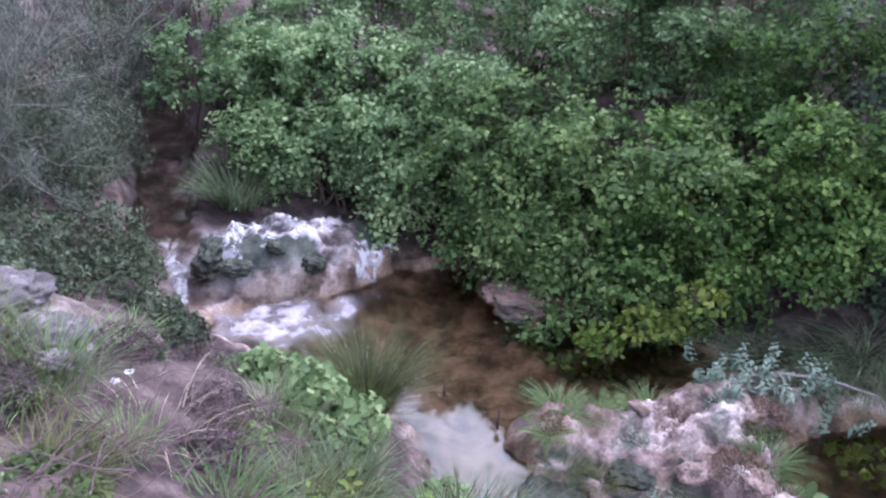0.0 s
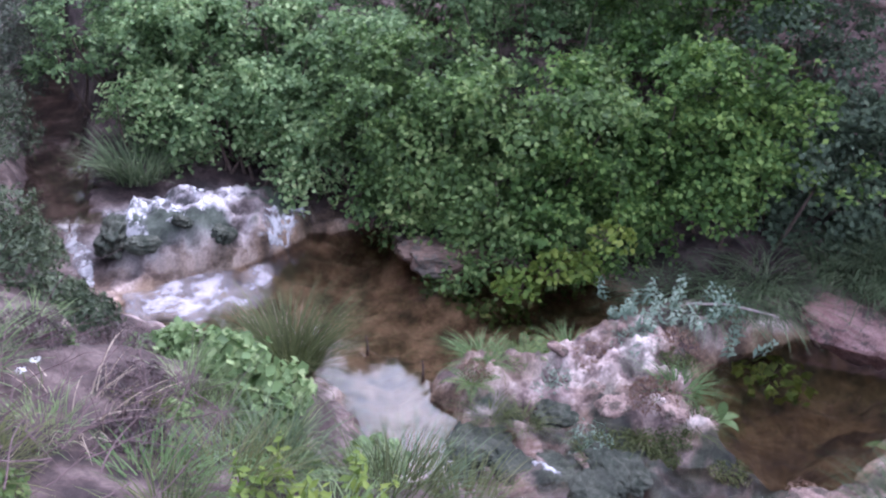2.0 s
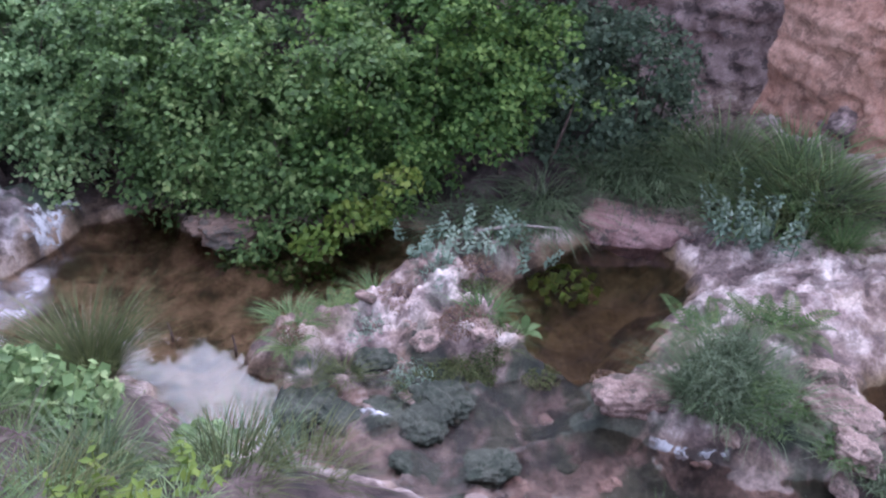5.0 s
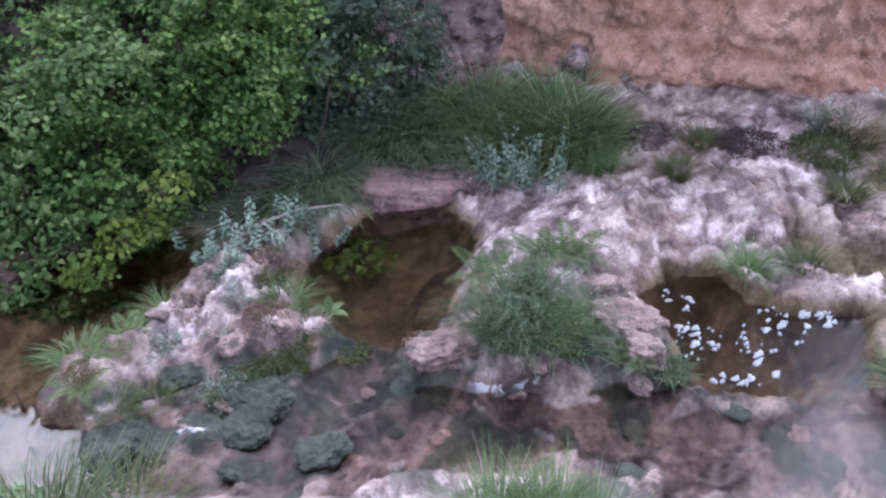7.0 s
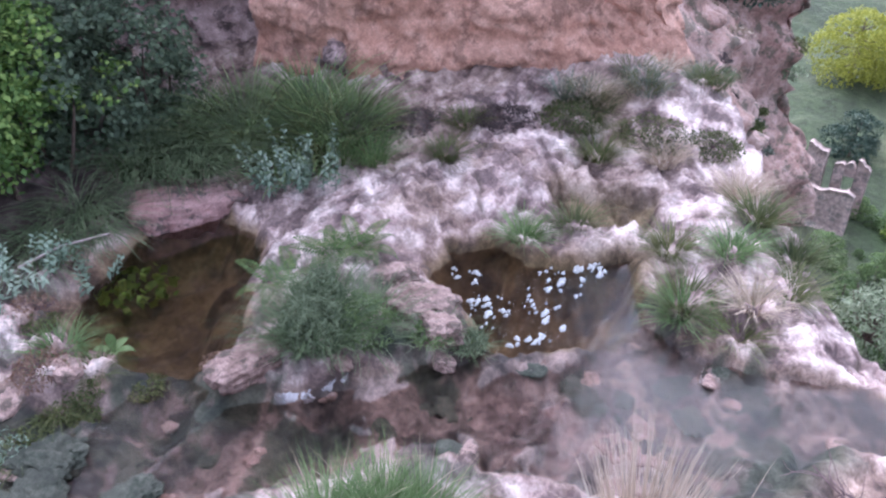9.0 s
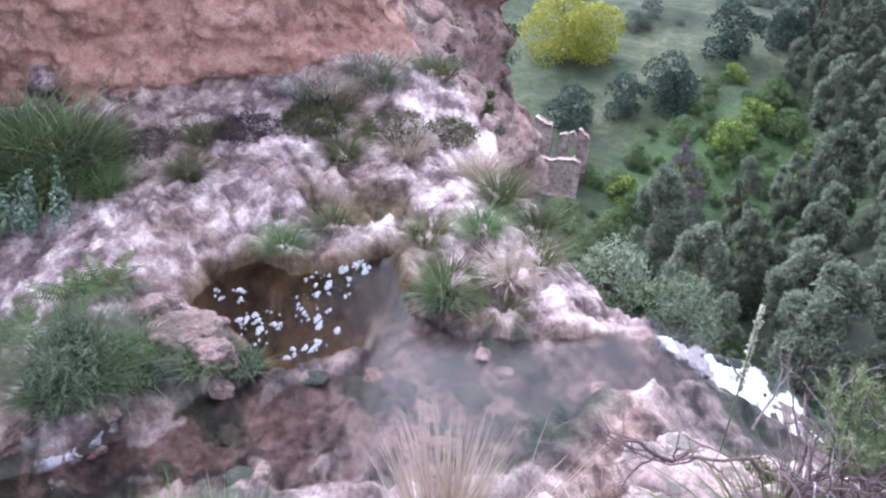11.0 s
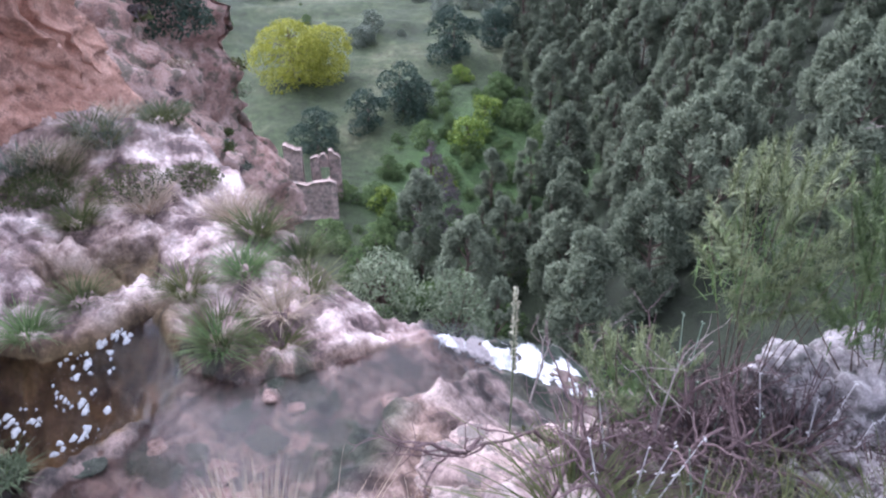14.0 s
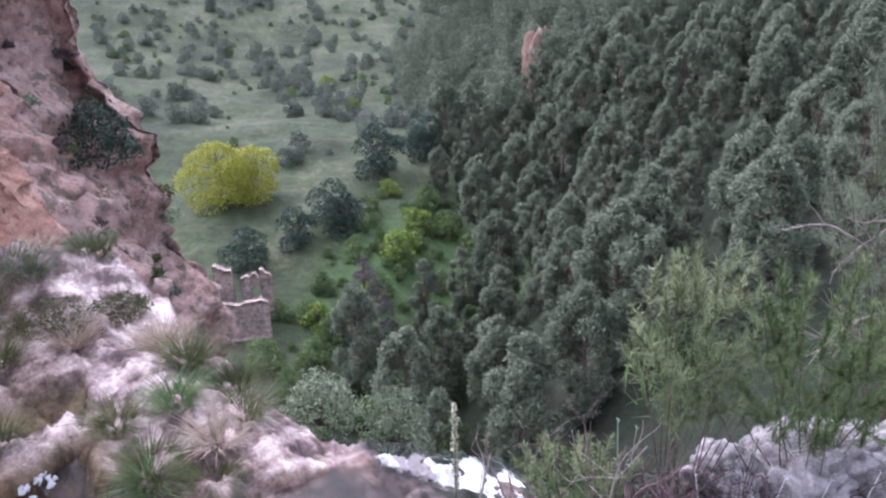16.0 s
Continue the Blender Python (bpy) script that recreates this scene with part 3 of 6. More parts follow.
    if detail:
        wx, wy = x + 0.10 * fbm(p2, 2.2, 3, seed=81.0), y + 0.10 * fbm(p2, 2.2, 3, seed=87.0)
        gap, own = blocks(wx, wy, 0.42, 38, 1.8, 5)
        gap2, own2 = blocks(wx, wy, 0.11, 38, 1.5, 9)
        gap3, own3 = blocks(wx + 0.02 * fbm(p2, 11.0, 3, seed=85.0), wy + 0.02 * fbm(p2, 11.0, 3, seed=86.0), 0.055, 38, 1.6, 13)
        tone = 0.35 * own + 0.35 * own2 + 0.30 * own3
        joint = 1 - (1 - smooth(0.0, 0.028, gap)) * smooth(-0.25, 0.2, fbm(p2, 1.3, 3, seed=83.0))
        big = smooth(0.0, 0.10, d) * np.maximum(slab * (1 - ns), right * ns)
        step = (0.20 * fbm(p2, 0.9, 4, 0.5, seed=91.0) + 0.06 * own + 0.10 * (x * 0.5 - y * 0.3)) / 0.075
        step = 0.075 * (np.floor(step) + smooth(0.55, 1.0, step - np.floor(step)) - step)
        big = big * (1 - 0.5 * ns)
        h = h + big * (0.75 * step + 0.04 * (own - 0.5) - 0.05 * (1 - joint)) + rough_at * rocky * ((0.022 * (own2 - 0.5) + 0.010 * (own3 - 0.5)))
        pits = smooth(0.1, 0.5, fbm(p2, 6.0, 4, 0.6, seed=17.0)) + 0.6 * smooth(0.1, 0.5, fbm(p2, 15.0, 3, 0.6, seed=19.0))
        h = h - rough_at * 0.030 * pits * smooth(0.03, 0.2, d)
        h = h + rough_at * (0.02 * ridged(p2, 1.7, 4, 0.55, seed=4.0) + 0.032 * fbm(p2, 1.8, 5, 0.5, seed=6.0))
        crust = rocky * (1 - slab) * (1 - ns) * smooth(0.0, 0.12, d)
        h = h + crust * (0.05 * ridged(p2, 4.5, 4, 0.6, seed=44.0) + 0.03 * fbm(p2, 12.0, 3, 0.6, seed=45.0))
        h = h + smooth(0.05, -0.15, dr) * (0.035 * np.clip(ridged(p2, 2.6, 4, 0.55, seed=41.0), -0.6, 1.2) + 0.03 * fbm(p2, 7.0, 4, 0.65, seed=42.0))
        h = h + (1 - smooth(0.0, 0.2, d)) * (0.035 * fbm(p2, 3.5, 4, 0.6, seed=1.0) + 0.04 * ridged(p2 * [0.55, 1.6, 1], 2.6, 4, 0.6, seed=2.0))
    h = h - 0.55 * np.maximum(-0.85 - y, 0) * smooth(3.1, 3.9, x)
    h = h - 0.22 * smooth(4.8, 5.0, x) * smooth(-0.75, -1.0, y)
    dl = lip_distance(x, y) + 0.14 * fbm(p2, 1.6, 4, seed=8.0)
    h = h - 0.25 * smooth(-0.6, 0.0, dl) * (1 - smooth(0.0, -0.3, dr)) - np.where(dl > 0, np.minimum(dl * 3.4, 26), 0)
    stain = slab * (1 - ns) * smooth(0.4, 1.2, -dl) * smooth(-0.35, 0.3, fbm(p2, 1.9, 5, 0.6, seed=61.0))
    masks = {
        # soil: the bank term also puts the hedge's shade into the dark soil colour
        "soil": 0.85 * ns * bump(x, y, 2.6, -0.3, 0.55, 0.5) + ns * (1 - right * 0.9) * smooth(0.0, 0.2, d) * (0.8 + 0.2 * (1 - bump(x, y, -1.9, 3.2, 0.7, 0.5, 20))) + (1 - ns) * (1 - slab) * np.clip(bank * smooth(-0.02, 0.08, d) * 0.95 + 0.35 * smooth(0.05, 0.4, fbm(p2, 2.6, 4, seed=27.0)) * smooth(0.0, 0.1, d), 0, 1),
        "bed": np.clip(smooth(0.06, -0.06, d) * (1 - 0.25 * smooth(3.9, 4.6, x) * (dr > 0)) + 0.55 * (1 - ns) * (1 - slab) * smooth(0.5, 0.15, d) * smooth(-0.2, 0.35, fbm(p2, 3.6, 5, seed=51.0)) + 0.5 * stain + 0.75 * bump(x, y, 3.6, -0.72, 0.5, 0.42), 0, 1),
        "run": np.clip(np.maximum(smooth(0.05, -0.10, dr), smooth(3.4, 3.9, x) * smooth(-0.75, -1.1, y) * smooth(5.3, 5.0, x)), 0, 1) * 0.9,
        "ochre": np.clip(np.maximum(np.maximum(smooth(0.05, -0.12, np.minimum(db, du)) * 0.85, 0.45 * smooth(0.05, -0.12, dm)), np.maximum(0.9 * smooth(0.05, -0.05, df), bump(x, y, 5.0, 1.05, 0.4, 0.25, -40) * 0.95)), 0, 1),
        "fall": np.clip(1.5 * rise, 0, 1) * smooth(0.75, 0.1, across + 0.35 * fbm(p2, 3.0, 4, seed=33.0)),
        "moss": np.clip(smooth(0.15, 0.55, fbm(p2, 2.6, 5, 0.6, seed=15.0)) * smooth(0.25, -0.05, d) * (dr < 0.15) * 0.85
                        + 0.75 * smooth(3.4, 3.9, x) * smooth(-0.8, -1.2, y) * smooth(-0.1, 0.3, fbm(p2, 3.0, 4, 0.6, seed=35.0))
                        # first term: one flat dark tone over the whole lip beyond the waterfall
                        + smooth(4.75, 4.95, x) * smooth(-0.7, -0.95, y) + 0.6 * (1 - ns) * rocky * (1 - slab) * smooth(0.1, 0.45, fbm(p2, 4.2, 4, 0.6, seed=37.0)) * smooth(0.0, 0.1, d)
                        + smooth(0.15, 0.4, fbm(p2, 3.8, 4, 0.6, seed=25.0) + 0.5 * smooth(-0.3, -1.0, along) * rise) * np.clip(1.5 * rise, 0, 1) * 0.95, 0, 1),
        "tone": tone,
        "joint": (1 - joint) * rocky * smooth(0.0, 0.1, d),
    }
    return h.reshape(shape), {k: v.reshape(shape) for k, v in masks.items()}


def height_at(x, y):
    return float(terrain(np.array([x]), np.array([y]))[0][0])


# ---- near ground ----
def build_ground():
    xs = np.concatenate([np.arange(-9, -4, 0.16), np.arange(-4, 0.8, 0.032), np.arange(0.8, 6.6, 0.02), np.arange(6.6, 14, 0.12)])
    ys = np.concatenate([np.arange(-6, -3, 0.16), np.arange(-3, -1.2, 0.032), np.arange(-1.2, 4.6, 0.02), np.arange(4.6, 7.5, 0.032), np.arange(7.5, 15, 0.16)])
    gx, gy = np.meshgrid(xs, ys, indexing="ij")
    h, masks = terrain(gx, gy)
    me = mesh_of("ground", np.stack([gx, gy, h], -1).reshape(-1, 3), grid_faces(len(xs), len(ys)), M_ground, True)
    for k, v in masks.items():
        floats(me, k, v.ravel())
    return tagged(new("ground", me), "pinkish rocky ground with muddy stream bed and banks", "ground", kind="structure")


ground = build_ground()


def build_water():
    xs, ys = np.arange(-2.4, 5.6, 0.05), np.arange(-1.3, 7.0, 0.05)
    gx, gy = np.meshgrid(xs, ys, indexing="ij")
    dr = pool_distance(gx, gy, RUN)
    z = -0.018 - 0.55 * np.maximum(-0.85 - gy, 0) + 0 * gx
    still = np.minimum(np.minimum(pool_distance(gx, gy, CHANNEL), pool_distance(gx, gy, BROWN)), pool_distance(gx, gy, FOAMY))
    f = grid_faces(len(xs), len(ys))
    keep = (np.minimum(still, dr).ravel()[f] < 0.16).all(1) & (lip_distance(gx, gy).ravel()[f] < -0.08).all(1)
    calm = np.minimum(pool_distance(gx, gy, CHANNEL), pool_distance(gx, gy, BROWN))
    running = (np.minimum(dr, pool_distance(gx, gy, FOAMY)).ravel()[f[keep]].mean(1) < calm.ravel()[f[keep]].mean(1)).astype(int)
    running = np.where((running == 1) & (gy.ravel()[f[keep]].mean(1) + 0.25 * np.sin(7 * gx.ravel()[f[keep]].mean(1)) < 1.0), 2, running)
    me = mesh_of("water", np.stack([gx, gy, z], -1).reshape(-1, 3), f[keep], [M_water, M_riffle, M_sheen], True, running)
    tagged(new("water", me), "clear shallow brown stream water with pale sky reflections", "water", kind="structure")
    xs, ys = np.arange(-4.2, -1.4, 0.06), np.arange(5.5, 9.4, 0.06)
    gx, gy = np.meshgrid(xs, ys, indexing="ij")
    z = 0.32 + 0.05 * np.maximum(gy - 5.7, 0)
    f = grid_faces(len(xs), len(ys))
    keep = (strip_distance(gx, gy, BROOK).ravel()[f] < 0.15).all(1)
    tagged(new("water", mesh_of("water", np.stack([gx, gy, z], -1).reshape(-1, 3), f[keep], M_water, True)), "narrow upstream brook water over brown stones", "water", kind="structure")


build_water()


# ---- red cliff ----
def cliff(name, label, line, base, top, lean, mat, step=0.09, seed=0.0, rough=1.0, foot=None):
    """A rock face over a plan line; base and top are heights along it."""
    line = np.array(line, float)
    seg = np.r_[0, np.cumsum(np.linalg.norm(np.diff(line, axis=0), axis=1))]
    s = np.arange(0, seg[-1], step)
    px, py = np.interp(s, seg, line[:, 0]), np.interp(s, seg, line[:, 1])
    k = np.exp(-np.linspace(-2, 2, 13) ** 2)
    k /= k.sum()
    px, py = [np.convolve(np.pad(v, 6, "edge"), k, "valid") for v in (px, py)]
    tang = unit(np.stack([np.gradient(px), np.gradient(py)], 1))
    back = np.stack([-tang[:, 1], tang[:, 0]], 1)
    bz, tz = np.interp(s, seg, base), np.interp(s, seg, top)
    v = np.linspace(0, 1, int((np.max(top) - np.min(base)) / step) + 2)
    z = bz[:, None] + (tz - bz)[:, None] * v[None]
    off = (z - bz[:, None] if foot is None else np.maximum(z - foot, 0)) * lean
    X, Y = px[:, None] + back[:, :1] * off, py[:, None] + back[:, 1:] * off
    P = np.stack([X, Y, z], -1).reshape(-1, 3)
    ledge = ridged(P * [0.5, 0.5, 1.6], 0.9, 4, 0.55, seed=seed + 2)
    d = rough * (0.40 * fbm(P, 0.55, 5, 0.55, seed=seed) + 0.16 * ledge + 0.09 * ridged(P, 3.2, 4, 0.6, seed=seed + 7) - 0.10 * smooth(0.15, 0.5, fbm(P, 2.1, 4, 0.6, seed=seed + 9)) - 0.09 * smooth(0.2, 0.55, fbm(P * [1, 1, 2.2], 3.6, 4, 0.6, seed=seed + 21)) + 0.05 * ridged(P * [0.35, 0.35, 3.0], 1.6, 4, 0.6, seed=seed + 31))
    n3 = np.repeat(np.c_[back, np.zeros(len(s))], len(v), 0)
    P = P + n3 * d[:, None]
    crown = np.concatenate([P.reshape(len(s), len(v), 3), (P.reshape(len(s), len(v), 3)[:, -1:] + np.r_[0, 0, 0.3] + 4 * np.c_[back, np.zeros(len(s))][:, None])], 1)
    me = mesh_of(name, crown.reshape(-1, 3), grid_faces(len(s), len(v) + 1)[:, ::-1], mat, True)
    return tagged(new(name, me), label, "cliff", kind="structure")


cliff("cliff", "rough red sandstone cliff with ledges and cracks",
      [(5.7, 5.2), (6.15, 4.0), (6.4, 3.6), (6.8, 2.85), (7.15, 2.1), (7.7, 1.5), (8.2, 1.15), (8.7, 1.4), (9.6, 3.4), (10.4, 6)],
      [0.3, 0.3, 0.3, 0.3, 0.1, -0.6, -1.2, -2, -4, -4], [7, 7.5, 7.5, 7.5, 7, 7, 7, 7, 7, 7], 0.26, M_red, 0.055, 3.0, 0.6)
cliff("cliff", "pinkish grey broken rock face behind the bushes",
      [(-9, 13), (-5, 11.2), (-1.5, 9.9), (2.0, 8.4), (4.5, 6.8), (5.6, 5.4), (6.1, 4.3), (6.5, 3.9)],
      [0.6, 0.6, 0.6, 0.5, 0.4, 0.4, 0.4, 0.4], [4.6, 3.6, 3.0, 3.3, 6, 7, 7.5, 7.5], 0.34, M_palecliff, 0.08, 43.0, 1.15)
cliff_headland = cliff("cliff_headland", "pale and red weathered headland over the gorge",
      [(9.5, 2.7), (12.2, 1.1), (13.7, 0.45), (14.8, 1.2), (16, 6)], [-14] * 5, [5, 4.5, 3.5, 4, 5], 0.28, M_crag, 0.12, 13.0, 0.75, -3.0)
cliff_slope = cliff("cliff_slope", "broken pale and red slope below the cliff",
      [(7.5, 1.05), (8.4, 0.8), (10, 0.75), (11.6, 0.9), (12.6, 1.6)], [-6] * 5, [0.15, 0.35, 0.9, 1.7, 2.0], 0.6, M_crag, 0.10, 23.0, 1.0, -1.4)


# ---- valley ----
def valley_z(x, y):
    """The valley floor, level fields on one side and a wooded slope on the other."""
    x, y = np.asarray(x, float), np.asarray(y, float)
    p = np.stack([x.ravel(), y.ravel(), 0 * x.ravel()], 1)
    n = fbm(p, 0.02, 4, 0.5, seed=31.0).reshape(x.shape)
    ravine = -0.26 * x - 2 + 4 * np.sin(x * 0.05)
    side = ravine - y
    z = -26 + 1.5 * n + 0.40 * np.maximum(side - 4, 0) - 3.0 * np.exp(-(side / 9) ** 2)
    z = z + 0.16 * np.maximum(x - 190, 0) + 0.12 * np.maximum(-side - 40, 0)
    return np.minimum(z, 60) + 0.4 * fbm(p, 0.2, 3, seed=5.0).reshape(x.shape)


def build_valley():
    xs, ys = np.concatenate([np.arange(6, 160, 1.0), np.arange(160, 900, 8.0)]), np.concatenate([np.arange(-500, -130, 8.0), np.arange(-130, 60, 1.0), np.arange(60, 400, 8.0)])
    gx, gy = np.meshgrid(xs, ys, indexing="ij")
    z = valley_z(gx, gy) - 6 * smooth(14, 6, gx)
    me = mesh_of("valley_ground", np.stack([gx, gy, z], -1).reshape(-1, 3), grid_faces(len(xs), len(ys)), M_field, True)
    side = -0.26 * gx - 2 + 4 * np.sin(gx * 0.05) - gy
    # where the ground takes the pine floor colour with its painted shade
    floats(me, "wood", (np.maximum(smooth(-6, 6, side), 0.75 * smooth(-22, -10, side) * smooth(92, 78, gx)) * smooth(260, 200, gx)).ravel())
    floats(me, "lush", (np.exp(-((gx - 68) / 13) ** 2) * smooth(-19, -12, side) * smooth(8, 0, side) * smooth(1.0, -2.0, gy)).ravel())
    tagged(new("valley_ground", me), "grassy valley floor and far wooded slope", "ground", kind="structure")


build_valley()

# ---- bushes of the far bank ----
def lobe_points(lobes, n, seed, thick=0.25, gap=0.0, low=-0.5):
    """Points near the skins of ellipsoid lobes (x, y, z, rx, ry, rz), left out where other lobes cover them."""
    r = np.random.default_rng(seed)
    lobes = np.array(lobes, float)
    area = (lobes[:, 3] * lobes[:, 4] * lobes[:, 5]) ** (2 / 3)
    pick = r.choice(len(lobes), n, p=area / area.sum())
    d = unit(r.normal(size=(n, 3)))
    d[:, 2] = np.where(d[:, 2] < low, -d[:, 2], d[:, 2])
    L = lobes[pick]
    p = L[:, :3] + d * L[:, 3:] * (1 - thick * r.random((n, 1)) ** 1.5 + 0.22 * fbm(L[:, :3] + d * L[:, 3:], 3.1, 3)[:, None])
    inside = np.zeros(n, bool)
    for k, lb in enumerate(lobes):
        q = np.linalg.norm((p - lb[:3]) / lb[3:], axis=1)
        inside |= (q < 0.72) & (pick != k)
    keep = ~inside & (fbm(p, 2.8, 3, seed=seed * 1.7) > -0.75 + gap)
    return p[keep], d[keep]


def bush(name, label, at, lobes, n, leaf, mat, seed, width=0.75, stem_mat=None, category="bush", group="", thick=0.3, gap=0.0, stems=14):
    ob = thing(name, pose(*at), label, category, group)
    p, d = lobe_points(lobes, n // 7, seed, thick, gap)
    r = np.random.default_rng(seed + 1)
    m = 9
    way = unit(d + 0.55 * r.normal(size=d.shape) + [0, 0, -0.15])
    side = unit(np.cross(way, [0, 0, 1.0]))
    q = np.linspace(-0.4, 0.75, m)
    reach = (0.10 + 0.10 * r.random((len(p), 1)))[:, :, None]
    c = p[:, None] + way[:, None] * reach * q[None, :, None] + side[:, None] * (0.030 * np.where(np.arange(m) % 2, 1, -1))[None, :, None] + 0.012 * r.normal(size=(len(p), m, 3))
    c[:, :, 2] -= reach[:, :, 0] * 0.45 * np.maximum(q, 0)[None] ** 2
    nrm = (0.55 * d[:, None] + [0, 0, 0.8] + 0.3 * r.normal(size=(len(p), m, 3))).reshape(-1, 3)
    size = leaf * (0.55 + 0.75 * r.random(len(p) * m))
    v, f = leaves(c.reshape(-1, 3), nrm, size, width, spread=0.3)
    part("foliage", mesh_of("foliage", v, f, mat), ob)
    paths, radii = [], []
    for k in range(stems):
        lb = np.array(lobes[k % len(lobes)], float)
        a = np.array([lb[0] * 0.5 + 0.15 * r.normal(), lb[1] * 0.5 + 0.15 * r.normal(), -0.05])
        b = lb[:3] + 0.6 * lb[3:] * r.normal(size=3) * 0.5
        t = np.linspace(0, 1, 7)[:, None]
        mid = (a + b) / 2 + 0.15 * r.normal(size=3)
        paths.append((1 - t) ** 2 * a + 2 * t * (1 - t) * mid + t * t * b)
        radii.append((0.02, 0.005))
    v, f = tubes(paths, radii, 5)
    part("stem", mesh_of("stem", v, f, stem_mat or M_bark, True), ob)
    return ob


HEDGE = [  # x, y, half length, depth, height, leaf tone
    (-1.7, 7.6, 0.8, 0.7, 1.35, 0), (-0.75, 7.3, 0.85, 0.8, 1.5, 0), (0.25, 7.05, 0.85, 0.75, 1.55, 0), (1.05, 6.45, 0.8, 0.85, 1.7, 1), (1.75, 5.9, 0.75, 0.8, 1.75, 1),
    (-1.2, 6.75, 0.5, 0.35, 0.85, 0), (-0.55, 6.85, 0.65, 0.4, 1.0, 0), (0.35, 6.6, 0.6, 0.38, 1.05, 0), (1.2, 5.95, 0.5, 0.4, 1.1, 1), (1.55, 5.45, 0.5, 0.35, 0.7, 1), (2.2, 5.5, 0.4, 0.3, 0.9, 2),
    (2.6, 5.75, 0.7, 0.75, 1.75, 2), (3.4, 5.6, 0.65, 0.7, 1.65, 2), (4.25, 5.75, 0.5, 0.6, 1.45, 3), (4.75, 5.55, 0.35, 0.4, 1.1, 3),
    (-2.6, 9.2, 1.0, 0.8, 1.9, 0), (-0.9, 8.8, 1.1, 0.8, 1.95, 0), (0.8, 8.2, 1.0, 0.8, 2.0, 0), (2.1, 7.3, 0.9, 0.8, 2.1, 0), (3.2, 6.6, 0.8, 0.8, 2.1, 2), (1.5, 8.6, 0.9, 0.6, 2.5, 0), (2.9, 7.6, 0.8, 0.6, 2.6, 0), (4.1, 6.5, 0.7, 0.6, 2.3, 3)]
# two darker greens, for the bushes at the right end of the hedge
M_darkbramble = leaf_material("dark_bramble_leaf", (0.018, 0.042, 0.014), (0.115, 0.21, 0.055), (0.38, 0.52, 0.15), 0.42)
M_duskleaf = leaf_material("dusky_leaf", (0.04, 0.06, 0.04), (0.12, 0.17, 0.11), (0.25, 0.32, 0.20), 0.35)
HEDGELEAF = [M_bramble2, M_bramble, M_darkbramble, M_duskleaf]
for k, (bx, by, hl, dp, ht, tone) in enumerate(HEDGE):
    r = np.random.default_rng(40 + k)
    lobes = []
    for j in range(34):
        a = r.uniform(-1, 1)
        c = r.uniform(-1.15, 0.8)
        zz = r.uniform(0.34 if tone == 0 else 0.08, 0.92) * ht * (1 - 0.18 * a * a)
        q = r.uniform(0.16, 0.34)
        lobes.append((a * hl, c * dp * (0.85 - 0.35 * zz / ht), zz, q * r.uniform(0.8, 1.5), q * r.uniform(0.8, 1.2), q * r.uniform(0.6, 1.0)))
    back = by > 7.9 or (bx > 3 and by > 6.4)
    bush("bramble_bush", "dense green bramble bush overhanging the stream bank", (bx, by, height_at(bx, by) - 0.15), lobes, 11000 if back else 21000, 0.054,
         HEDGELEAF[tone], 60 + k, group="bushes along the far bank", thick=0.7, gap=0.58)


# ---- makers of rocks and plants ----
def boulder_mesh(name, seed, mat, square=3.0, rough=0.16, sub=5):
    """A worn block about one unit across, with facets, pits and cracks."""
    bm = bmesh.new()
    bmesh.ops.create_icosphere(bm, subdivisions=sub, radius=1)
    v = np.array([q.co[:] for q in bm.verts])
    f = np.array([[q.index for q in face.verts] for face in bm.faces])
    bm.free()
    k = (np.abs(v) ** square).sum(1) ** (-1 / square)
    v = v * k[:, None]
    d = rough * (fbm(v, 1.3, 4, 0.55, seed=seed * 3.1) + 0.55 * ridged(v, 2.2, 5, 0.6, seed=seed * 1.3) - 0.8 * smooth(0.1, 0.5, fbm(v, 4.5, 4, 0.6, seed=seed * 2.3)))
    v = v * (1 + d)[:, None] * 0.5
    return mesh_of(name, v, f, mat, True)


ROCKS = [boulder_mesh("boulder", k, M_rock, 3.2 + 0.8 * (k % 3), 0.14) for k in range(6)]
BANKROCKS = [boulder_mesh("boulder", 70 + k, M_bankrock, 3.0, 0.22) for k in range(3)]
ISLAND = [boulder_mesh("boulder", 80 + k, M_islandrock, 3.6 + k % 2, 0.13) for k in range(4)]
GREYS = [boulder_mesh("boulder", 20 + k, M_rock_grey, 3.0, 0.22) for k in range(3)]
M_mossrock = rock_material("mossy_rock", (0.115, 0.12, 0.095), (0.046, 0.054, 0.040), (0.016, 0.019, 0.016), (0.022, 0.034, 0.022), 1.6)
MOSSY = [boulder_mesh("boulder", 30 + k, M_mossrock, 2.8, 0.20) for k in range(3)]


def boulder(meshes, k, x, y, size, turn=(0, 0, 0), sink=0.3, label="", group="", name="boulder", z=None):
    ob = new(name, meshes[k % len(meshes)])
    z0 = height_at(x, y) if z is None else z
    ob.matrix_world = pose(x, y, z0 + size[2] * (0.5 - sink), *turn) @ Matrix.Diagonal((*size, 1))
    return tagged(ob, label, "rock", group)


def rooted(x, y, dz=0.0):
    return pose(x, y, height_at(x, y) + dz)


